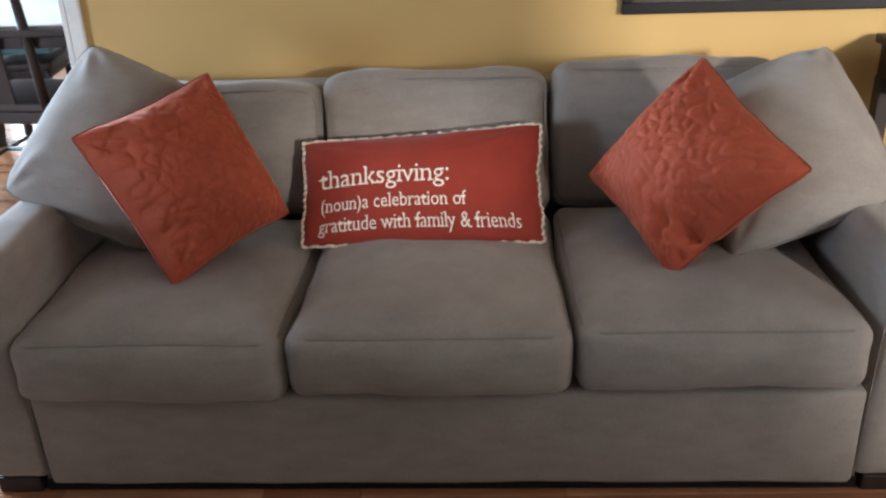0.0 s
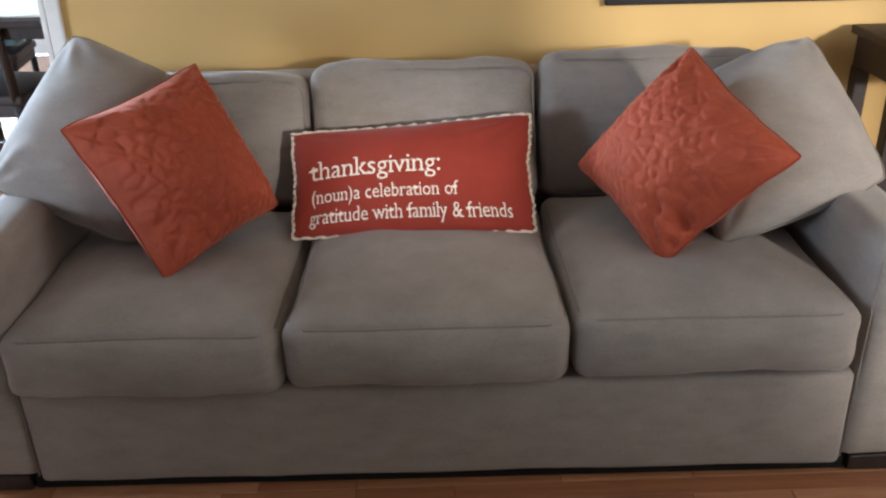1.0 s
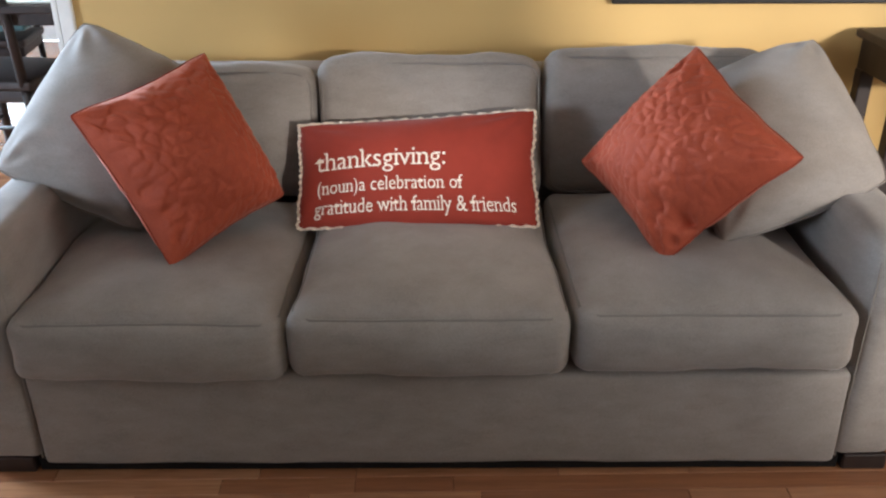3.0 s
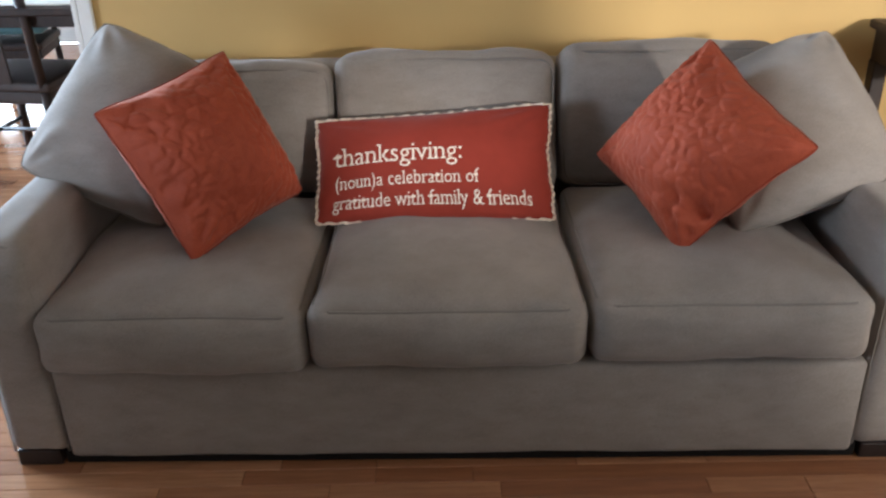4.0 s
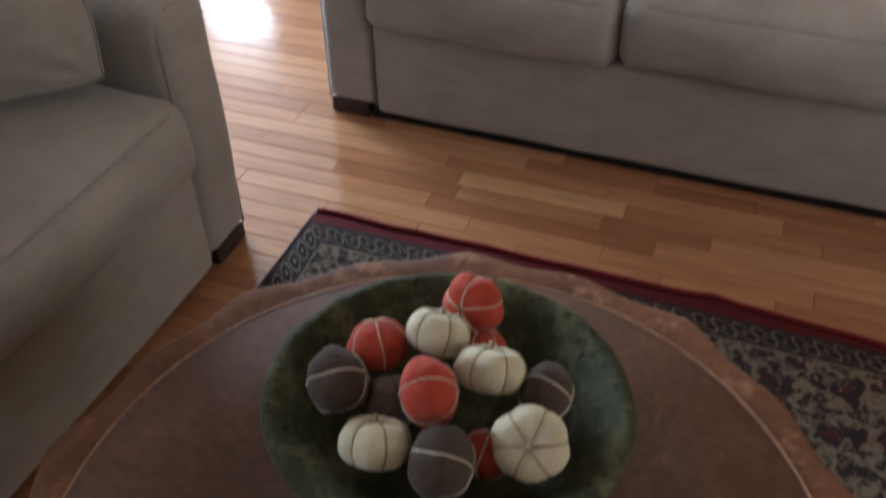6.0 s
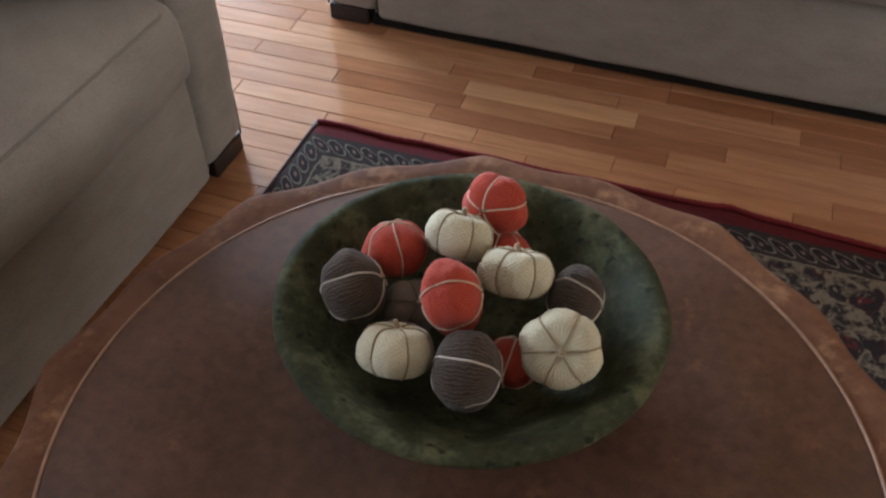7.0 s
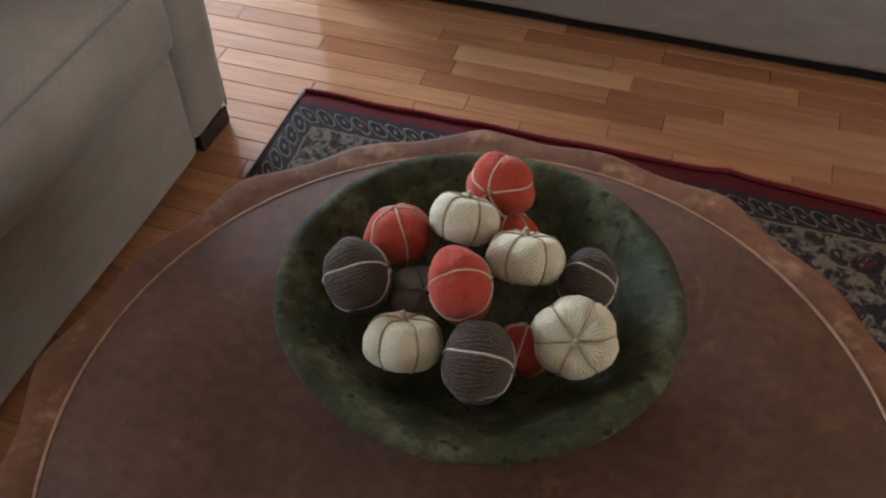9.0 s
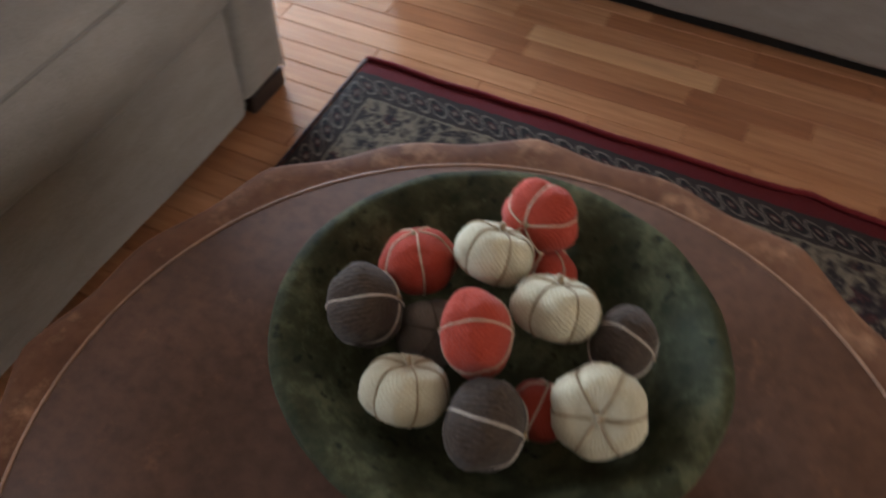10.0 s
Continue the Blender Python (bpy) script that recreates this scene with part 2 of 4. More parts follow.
def glowing(name, colour, strength):
    m = Mat(name)
    m.p.inputs["Emission Color"].default_value = (*colour, 1)
    m.p.inputs["Emission Strength"].default_value = strength
    return m.mat


def clear_glass():
    m = Mat("clear_glass", 0.02)
    m.p.inputs["Transmission Weight"].default_value = 1.0
    m.p.inputs["IOR"].default_value = 1.45
    return m.mat


GREY = fabric_grey()
GREY_SEAM = fabric_plain("grey_welt", (0.215, 0.193, 0.174))
RUST = fabric_quilted()
RUST_PIPING = fabric_plain("rust_piping", (0.30, 0.05, 0.022))
BRICK_RED = fabric_plain("brick_red_cotton", (0.24, 0.034, 0.021), 700, 0.1, 0.08, 0.2)
CREAM_CORD = fabric_plain("cream_cord", (0.72, 0.62, 0.50), 500)
CREAM_PRINT = fabric_plain("cream_print", (0.78, 0.70, 0.60), 800, 0.0)
OCHRE = wall_paint("ochre_wall_paint", (0.60, 0.405, 0.155))
UMBER = wall_paint("umber_wall_paint", (0.16, 0.09, 0.05))
CREAM_WALL = wall_paint("cream_wall_paint", (0.80, 0.75, 0.66))
# unseen ceiling, kept darker than white so less light bounces down
CEILING = wall_paint("dimmed_tan_ceiling_paint", (0.52, 0.48, 0.42))
WHITE_TRIM = plain("white_gloss_trim", (0.80, 0.80, 0.77), 0.35)
OAK_PIECE = oak("oak_plank", (0.30, 0.122, 0.055), (0.44, 0.205, 0.098), (0.57, 0.30, 0.155), "object")
OAK_PALE = oak("pale_oak_plank", (0.58, 0.32, 0.16), (0.60, 0.335, 0.17), (0.62, 0.35, 0.18), "object")
OAK_STUFF = oak("oak_floor", (0.30, 0.122, 0.055), (0.44, 0.205, 0.098), (0.57, 0.30, 0.155), "island")
SUBFLOOR = plain("dark_joint", (0.035, 0.018, 0.010), 0.9)
ESPRESSO = dark_wood()
LEATHER = table_leather("brown_leather_top", (0.068, 0.033, 0.020), (0.128, 0.062, 0.038), (0.20, 0.090, 0.046), 0.58)
RIM_WOOD = table_leather("worn_russet_rim", (0.10, 0.040, 0.020), (0.18, 0.080, 0.040), (0.36, 0.19, 0.10), 0.54)
INLAY = plain("tan_inlay", (0.28, 0.15, 0.09), 0.45, 0.5, 0.25, 60)
GLAZE = bowl_glaze()
YARN = {"cream": yarn("cream_yarn", (0.60, 0.54, 0.38), (0.34, 0.27, 0.17)),
        "orange": yarn("orange_yarn", (0.43, 0.058, 0.028), (0.20, 0.022, 0.013)),
        "sand": yarn("sand_yarn", (0.20, 0.155, 0.12), (0.09, 0.068, 0.05)),
        "taupe": yarn("taupe_yarn", (0.098, 0.066, 0.046), (0.012, 0.008, 0.006), True)}
TWINE = {"cream": fabric_plain("brown_twine", (0.27, 0.19, 0.11), 700), "orange": fabric_plain("tan_twine", (0.52, 0.36, 0.25), 700),
         "sand": fabric_plain("dark_twine", (0.10, 0.075, 0.05), 700), "taupe": fabric_plain("pale_twine", (0.50, 0.42, 0.34), 700)}
RUG = rug_pile()
RUG_EDGE = fabric_plain("burgundy_binding", (0.125, 0.010, 0.012), 500, 0.0)
RUG_SIDE = fabric_plain("dark_selvedge", (0.03, 0.018, 0.022), 500)
# near-black that stands in for the contact shade under the sofa bases
BASE_SHADE = fabric_plain("base_shade_black", (0.012, 0.011, 0.011), 600, 0.0)
BLACK = plain("black_paint", (0.012, 0.012, 0.014), 0.3)
PRINT = plain("dark_print", (0.05, 0.035, 0.028), 0.5, 0.5, 0.7, 5)
GLASS = clear_glass()
SEAT_PAD = fabric_plain("teal_seat_pad", (0.12, 0.24, 0.27), 500)
DAYGLOW = glowing("overcast_daylight", (0.86, 0.94, 1.0), 9.0)
LINEN = fabric_plain("white_linen", (0.74, 0.72, 0.68), 400)


# ---- mesh helpers ----
def part(name, bm, material, parent=None, label="", smooth=True, m=None):
    me = bpy.data.meshes.new(name)
    bmesh.ops.recalc_face_normals(bm, faces=bm.faces[:])
    for f in bm.faces:
        f.smooth = smooth
    bm.to_mesh(me)
    bm.free()
    me.materials.append(material)
    ob = new(name, me)
    if parent:
        ob.parent = parent
    if m is not None:
        ob.matrix_basis = m
    if label:
        ob["label"] = label
    return ob


def empty(name, m, label, category, group="", kind=""):
    ob = new(name)
    ob.empty_display_size = 0.05
    ob.matrix_basis = m
    return tagged(ob, label, category, group, kind)


def box(bm, lo, hi, bevel=0.0, segs=2):
    lo, hi = Vector(lo), Vector(hi)
    r = bmesh.ops.create_cube(bm, size=1, matrix=Matrix.Translation((lo + hi) / 2) @ Matrix.Diagonal((*(hi - lo), 1)))
    if bevel:
        edges = list({e for v in r["verts"] for e in v.link_edges})
        bmesh.ops.bevel(bm, geom=edges, offset=bevel, segments=segs, affect="EDGES", profile=0.5)
    return bm


def boxes(*items, bevel=0.0, segs=2):
    bm = bmesh.new()
    for lo, hi in items:
        box(bm, lo, hi, bevel, segs)
    return bm


def tube(path, r, closed=False, sides=7, bm=None, twist=0.0):
    """A round cord along a path of points."""
    bm = bm or bmesh.new()
    pts = [Vector(p) for p in path]
    n = len(pts)
    rings = []
    up = Vector((0.13, 0.21, 0.97))
    for i, p in enumerate(pts):
        a = pts[(i - 1) % n] if closed or i else p
        b = pts[(i + 1) % n] if closed or i < n - 1 else p
        d = (b - a).normalized()
        s = d.cross(up)
        if s.length < 1e-4:
            s = d.cross(Vector((1, 0, 0)))
        s.normalize()
        u = s.cross(d)
        rr = r if not twist else r * (1 + 0.28 * math.sin(i * twist))
        rings.append([bm.verts.new(p + rr * (math.cos(k * 2 * math.pi / sides) * s + math.sin(k * 2 * math.pi / sides) * u)) for k in range(sides)])
    for i in range(n if closed else n - 1):
        A, B = rings[i], rings[(i + 1) % n]
        for k in range(sides):
            bm.faces.new((A[k], A[(k + 1) % sides], B[(k + 1) % sides], B[k]))
    if not closed:
        bm.faces.new(rings[0])
        bm.faces.new(rings[-1])
    return bm


def lathe(profile, steps=48, bm=None):
    """Turns a profile of (radius, height) about z."""
    bm = bm or bmesh.new()
    rings = []
    for r, z in profile:
        if r < 1e-6:
            rings.append([bm.verts.new((0, 0, z))])
        else:
            rings.append([bm.verts.new((r * math.cos(k * 2 * math.pi / steps), r * math.sin(k * 2 * math.pi / steps), z)) for k in range(steps)])
    for A, B in zip(rings, rings[1:]):
        for k in range(steps):
            j = (k + 1) % steps
            if len(A) == 1:
                bm.faces.new((A[0], B[j], B[k]))
            elif len(B) == 1:
                bm.faces.new((A[k], A[j], B[0]))
            else:
                bm.faces.new((A[k], A[j], B[j], B[k]))
    return bm


def ticks(h, r, inner):
    edge = [r * (1 - math.cos(k / 4 * math.pi / 2)) for k in range(4)]
    mid = [-h + r + (2 * h - 2 * r) * k / inner for k in range(inner + 1)]
    return [-h + e for e in edge] + mid + [h - e for e in reversed(edge)]


def unevenness(p, seed):
    return noise.noise(Vector((p.x * 5 + seed, p.y * 5, p.z * 5))) + 0.5 * noise.noise(Vector((p.x * 13 + seed, p.y * 13 + 7, p.z * 13)))


def soft_box(size, r, crown=(0, 0, 0, 0), inner=(14, 10, 4), lump=0.0, seed=0.0, bm=None):
    """A stuffed, rounded box about its centre; crown: how far front, back, top and bottom swell."""
    bm = bm or bmesh.new()
    hx, hy, hz = (v / 2 for v in size)
    X, Y, Z = ticks(hx, r, inner[0]), ticks(hy, r, inner[1]), ticks(hz, r, inner[2])
    made = {}

    def vert(x, y, z):
        key = (round(x, 5), round(y, 5), round(z, 5))
        if key in made:
            return made[key]
        q = Vector((x, y, z))
        c = Vector((max(-hx + r, min(hx - r, x)), max(-hy + r, min(hy - r, y)), max(-hz + r, min(hz - r, z))))
        d = q - c
        p = c + d.normalized() * r if d.length > 1e-9 else c
        u, v, w = x / hx, y / hy, z / hz
        fx, fy, fz = 1 - abs(u) ** 3, 1 - abs(v) ** 3, 1 - abs(w) ** 2
        if w > 0.99:
            p.z += crown[2] * fx * fy
        if w < -0.99:
            p.z -= crown[3] * fx * fy
        if v < -0.99:
            p.y -= crown[0] * fx * fz
        if v > 0.99:
            p.y += crown[1] * fx * fz
        if lump:
            p += (q.normalized() if d.length < 1e-9 else d.normalized()) * lump * unevenness(p, seed)
        made[key] = bm.verts.new(p)
        return made[key]

    for A, B, place in ((X, Y, lambda a, b, s: (a, b, s * hz)), (X, Z, lambda a, b, s: (a, s * hy, b)), (Y, Z, lambda a, b, s: (s * hx, a, b))):
        for s in (-1, 1):
            for a0, a1 in zip(A, A[1:]):
                for b0, b1 in zip(B, B[1:]):
                    q = [vert(*place(a, b, s)) for a, b in ((a0, b0), (a1, b0), (a1, b1), (a0, b1))]
                    if len(set(q)) == 4:
                        bm.faces.new(q)
    return bm


def rounded_loop(hx, hy, r, n=5, step=0.05):
    """A closed rounded rectangle in x and y."""
    out = []
    for cx, cy, a0 in ((hx - r, hy - r, 0), (-hx + r, hy - r, 90), (-hx + r, -hy + r, 180), (hx - r, -hy + r, 270)):
        for k in range(n + 1):
            a = radians(a0 + 90 * k / n)
            out.append((cx + r * math.cos(a), cy + r * math.sin(a)))
    full = []
    for p, q in zip(out, out[1:] + out[:1]):
        k = max(1, int(math.dist(p, q) / step))
        full += [(p[0] + (q[0] - p[0]) * j / k, p[1] + (q[1] - p[1]) * j / k) for j in range(k)]
    return full


# ---- the shell of the rooms ----
def setting(name, bm, material, label="", smooth=False):
    return tagged(part(name, bm, material, None, "", smooth), label, "", "", "structure")


setting("subfloor", boxes(((WEST, SOUTH, -0.06), (EAST, NORTH, -0.012))), SUBFLOOR, "dark ground under the oak strip floor")
setting("ceiling", boxes(((WEST, SOUTH, CEIL), (EAST, NORTH, CEIL + 0.1))), CEILING, "unseen plain ceiling over both rooms, tan to cut bounced light")
setting("wall_sofa", boxes(((-1.05, PARTITION, 0), (EAST, PARTITION + 0.12, CEIL))), OCHRE, "ochre yellow painted wall behind the sofa")
setting("wall_header", boxes(((WEST, PARTITION, 2.42), (-1.05, PARTITION + 0.12, CEIL))), OCHRE, "ochre wall above the wide opening")
setting("wall_east", boxes(((EAST, SOUTH, 0), (EAST + 0.1, -2.0, CEIL)), ((ALCOVE, -2.0, 0), (EAST + 0.1, -1.9, CEIL))), OCHRE, "plain ochre painted side wall with a return")
setting("wall_alcove", boxes(((ALCOVE, -1.9, 0), (ALCOVE + 0.1, -1.5, CEIL)), ((ALCOVE, -0.3, 0), (ALCOVE + 0.1, PARTITION, CEIL)), ((ALCOVE, -1.5, 0), (ALCOVE + 0.1, -0.3, 0.7)),
                             ((ALCOVE, -1.5, 1.9), (ALCOVE + 0.1, -0.3, CEIL))), OCHRE, "ochre painted side wall with a window opening")
wall_w = setting("wall_west", boxes(((WEST - 0.1, SOUTH, 0), (WEST, -3.7, CEIL)), ((WEST - 0.1, -2.3, 0), (WEST, 1.3, CEIL)), ((WEST - 0.1, -3.7, 0), (WEST, -2.3, 0.9)), ((WEST - 0.1, -3.7, 2.0), (WEST, -2.3, CEIL)), ((WEST - 0.1, 3.4, 0), (WEST, NORTH, CEIL)),
                                   ((WEST - 0.1, 1.3, 0), (WEST, 3.4, 0.6)), ((WEST - 0.1, 1.3, 2.2), (WEST, 3.4, CEIL))), UMBER, "unseen dark umber painted wall with two openings for daylight")
# unseen wall: pier, sills and heads are set to shape the sunlight on the sofa
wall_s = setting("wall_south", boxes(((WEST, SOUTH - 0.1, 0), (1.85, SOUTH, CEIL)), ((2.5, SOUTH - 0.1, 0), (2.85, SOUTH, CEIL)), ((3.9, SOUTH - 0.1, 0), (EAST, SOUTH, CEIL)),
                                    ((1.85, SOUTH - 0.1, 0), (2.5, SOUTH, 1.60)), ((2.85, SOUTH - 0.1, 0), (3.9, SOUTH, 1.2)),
                                    ((1.85, SOUTH - 0.1, 1.98), (2.5, SOUTH, CEIL)), ((2.85, SOUTH - 0.1, 2.45), (3.9, SOUTH, CEIL))), UMBER, "unseen dark umber painted wall with two openings for daylight")
wall_n = setting("wall_north", boxes(((WEST, NORTH, 0), (-4.42, NORTH + 0.1, CEIL)), ((-3.82, NORTH, 0), (-3.72, NORTH + 0.1, CEIL)), ((-2.58, NORTH, 0), (EAST, NORTH + 0.1, CEIL)),
                                    ((-3.72, NORTH, 0), (-2.58, NORTH + 0.1, 0.12)), ((-3.72, NORTH, 0.68), (-2.58, NORTH + 0.1, CEIL)), ((-4.42, NORTH, 2.42), (-3.82, NORTH + 0.1, CEIL))),
                 CREAM_WALL, "cream dining room wall with a glass door and an added low window")
setting("baseboard_north", boxes(((-3.74, NORTH - 0.018, 0), (EAST, NORTH, 0.11)), bevel=0.004), WHITE_TRIM, "white baseboard of the dining room")
setting("baseboard_sofa_wall", boxes(((-1.008, PARTITION - 0.018, 0), (EAST, PARTITION, 0.13)), bevel=0.004), WHITE_TRIM, "white baseboard behind the sofa")
casing = empty("trim_opening", Matrix.Identity(4), "white painted casing of the wide opening", "trim", "", "structure")
part("jamb", boxes(((-1.066, PARTITION - 0.02, 0), (-1.05, PARTITION + 0.14, 2.42)), bevel=0.003), WHITE_TRIM, casing, "", False)
part("casing_board", boxes(((-1.05, PARTITION - 0.02, 0), (-1.008, PARTITION - 0.001, 2.42)), bevel=0.006), WHITE_TRIM, casing, "", False)
part("casing_board", boxes(((-1.05, PARTITION + 0.121, 0), (-0.98, PARTITION + 0.14, 2.42)), bevel=0.006), WHITE_TRIM, casing, "", False)

door = empty("door_1", Matrix.Translation((-4.12, NORTH, 0)), "tall white-framed glass door full of daylight", "door", "", "structure")
for x0, x1, z0, z1 in ((-0.30, -0.24, 0, 2.42), (0.24, 0.30, 0, 2.42), (-0.24, 0.24, 0, 0.12), (-0.24, 0.24, 2.34, 2.42)):
    part("door_frame", boxes(((x0, 0.0, z0), (x1, 0.05, z1)), bevel=0.004), WHITE_TRIM, door, "", False)
pane = part("pane", boxes(((-0.24, 0.022, 0.12), (0.24, 0.028, 2.34))), GLASS, door, "", False)
pane.visible_shadow = False
# low window added only so the floor mirrors a bright band between the chair legs
low_window = empty("window_1", Matrix.Translation((-3.15, NORTH, 0)), "added low white-framed window whose daylight makes the floor glare", "window", "", "structure")
for x0, x1, z0, z1 in ((-0.57, -0.52, 0.12, 0.68), (0.52, 0.57, 0.12, 0.68), (-0.52, 0.52, 0.12, 0.16), (-0.52, 0.52, 0.64, 0.68), (-0.02, 0.02, 0.16, 0.64)):
    part("window_frame", boxes(((x0, 0.0, z0), (x1, 0.05, z1)), bevel=0.004), WHITE_TRIM, low_window, "", False)
for x0 in (-0.52, 0.02):
    pane = part("pane", boxes(((x0, 0.022, 0.16), (x0 + 0.50, 0.028, 0.64))), GLASS, low_window, "", False)
    pane.visible_shadow = False
tagged(part("backdrop", boxes(((-6.5, NORTH + 1.2, -0.5), (-2.0, NORTH + 1.22, 3.2))), DAYGLOW, None, "", False), "bright white overcast daylight outside the dining room", "backdrop", "", "structure")


# ---- sofas ----
def sofa_arm(side, x0, x1, depth, top, parent):
    """A track arm with softly rounded edges and a welt round its front panel."""
    arm = part("arm", soft_box((x1 - x0, depth, top - 0.036), 0.036, (0.012, 0, 0.010, 0), (6, 14, 12), 0.004, x0 * 7), GREY, parent, "", True,
               Matrix.Translation(((x0 + x1) / 2, depth / 2, (top + 0.036) / 2)))
    hx, hz, r = (x1 - x0) / 2 - 0.011, (top - 0.036) / 2, 0.034
    path = [(-hx, -depth / 2 + 0.012, -hz + 0.004)] + [(-hx, -depth / 2 + 0.011, z) for z in (-hz * 0.4, hz * 0.3)]
    path += [(-hx + r * (1 - math.cos(a)), -depth / 2 + 0.011, hz - 0.011 - r + r * math.sin(a)) for a in (0.0, 0.5, 1.0, 1.57)]
    path += [(hx - r * (1 - math.cos(a)), -depth / 2 + 0.011, hz - 0.011 - r + r * math.sin(a)) for a in (1.57, 1.0, 0.5, 0.0)]
    path += [(hx, -depth / 2 + 0.011, z) for z in (hz * 0.3, -hz * 0.4)] + [(hx, -depth / 2 + 0.012, -hz + 0.004)]
    part("welt", tube(path, 0.0028, sides=6), GREY_SEAM, arm)
    return arm


def make_sofa(name, m, x0, x1, cuts, label, backs, drop, depth=0.92, recess=0.018):
    s = empty(name, m, label, "sofa")
    aw, top = 0.145, 0.572
    sofa_arm(-1, x0, x0 + aw, depth - 0.03, top, s)
    sofa_arm(1, x1 - aw, x1, depth - 0.03, top, s)
    part("base", soft_box((x1 - x0 - 2 * aw + 0.008, depth - 0.06, 0.242), 0.016, (0.003, 0, 0, 0), (28, 6, 6), 0.003, 3.0), GREY, s, "", True,
         Matrix.Translation(((x0 + x1) / 2, (depth - 0.06) / 2 - 0.004, 0.029 + 0.121)))
    part("back_frame", soft_box((x1 - x0 - 0.03, 0.15, 0.68), 0.035, (0, 0, 0.004, 0), (20, 3, 8), 0.003, 5.0), GREY, s, "", True,
         Matrix.Translation(((x0 + x1) / 2, depth - 0.085, 0.045 + 0.34)))
    for k, (a, b) in enumerate(zip(cuts, cuts[1:])):
        w = b - a - 0.006
        hx, hy, hz, rr, seed = w / 2, 0.33, 0.0775, 0.038, k * 3.7 + x0
        c = part("seat_cushion", soft_box((w, 0.66, 0.155), rr, (0.022, 0, 0.034, 0.0), (24, 18, 6), 0.009, seed), GREY, s, "", True,
                 Matrix.Translation(((a + b) / 2, 0.305 - drop[k] * 0.7, 0.275 + 0.0775 - drop[k])) @ pose(0, 0, 0, -drop[k] * 60, 0, 0))
        for up in (1, -1):
            path = []
            for x, y in rounded_loop(hx - rr, hy - rr, 0.012, 4, 0.025):
                core = Vector((max(-hx + rr, min(hx - rr, x)), max(-hy + rr, min(hy - rr, y)), up * (hz - rr)))
                out = Vector((x / (hx - rr) if abs(x) > hx - rr - 0.002 else 0, y / (hy - rr) if abs(y) > hy - rr - 0.002 else 0, up * 1.0)).normalized()
                p = core + out * rr
                path.append(p + out * (0.009 * unevenness(p, seed) - 0.0005))
            part("welt", tube(path, 0.0034, True, 6), GREY_SEAM, c)
    for k, ((a, b), (h, y, lean, tilt)) in enumerate(zip(zip(cuts, cuts[1:]), backs)):
        w = b - a - 0.008
        mm = Matrix.Translation(((a + b) / 2, y, 0.41)) @ pose(0, 0, 0, -lean, tilt, 0) @ Matrix.Translation((0, 0, h / 2))
        c = part("back_cushion", soft_box((w, 0.17, h), 0.04, (0.035, 0.01, 0.016, 0), (16, 3, 12), 0.012, k * 5.1 + 1.3), GREY, s, "", True, mm)
        path = []
        for x, z in rounded_loop(w / 2 - 0.012, h / 2 - 0.012, 0.045):
            path.append((x, -0.074 - 0.004 * noise.noise(Vector((x * 8, z * 8, k))), z + 0.004 * noise.noise(Vector((x * 9, k * 4.0, z * 9)))))
        part("welt", tube(path, 0.0034, True, 6), GREY_SEAM, c)
    # added black strip: the gap's shade as a solid piece
    part("plinth", boxes(((x0 + 0.12, recess, 0.0), (x1 - 0.12, recess + 0.022, 0.034)), bevel=0.002), BASE_SHADE, s, "black strip added as the shade under the base", False)
    for x in (x0 + 0.012, x1 - 0.112):
        for y in (0.01, depth - 0.12):
            part("leg", boxes(((x, y, 0), (x + 0.10, y + 0.09, 0.041)), bevel=0.004), ESPRESSO, s, "dark wooden block leg", False)
    return s


make_sofa("sofa", pose(0, 0, 0, 0, 0, -0.8) @ Matrix.Translation((0, -0.012, 0)), -1.01, 1.05, (-0.886, -0.3, 0.297, 0.895),
          "grey microfibre three-seat sofa with loose cushions against the ochre wall",
          ((0.335, 0.69, 13, 0), (0.36, 0.68, 14, 0), (0.375, 0.69, 13, 0)), (0.016, 0.006, -0.004))
make_sofa("loveseat", Matrix.Translation((-0.981, -1.232, 0)) @ pose(0, 0, 0, 0, 0, 87.9), -0.75, 0.75, (-0.615, 0.0, 0.615),
          "grey microfibre two-seat sofa standing beside the coffee table", ((0.37, 0.69, 13, 0), (0.37, 0.69, 13, 0)), (0.004, 0.010), recess=0.03)


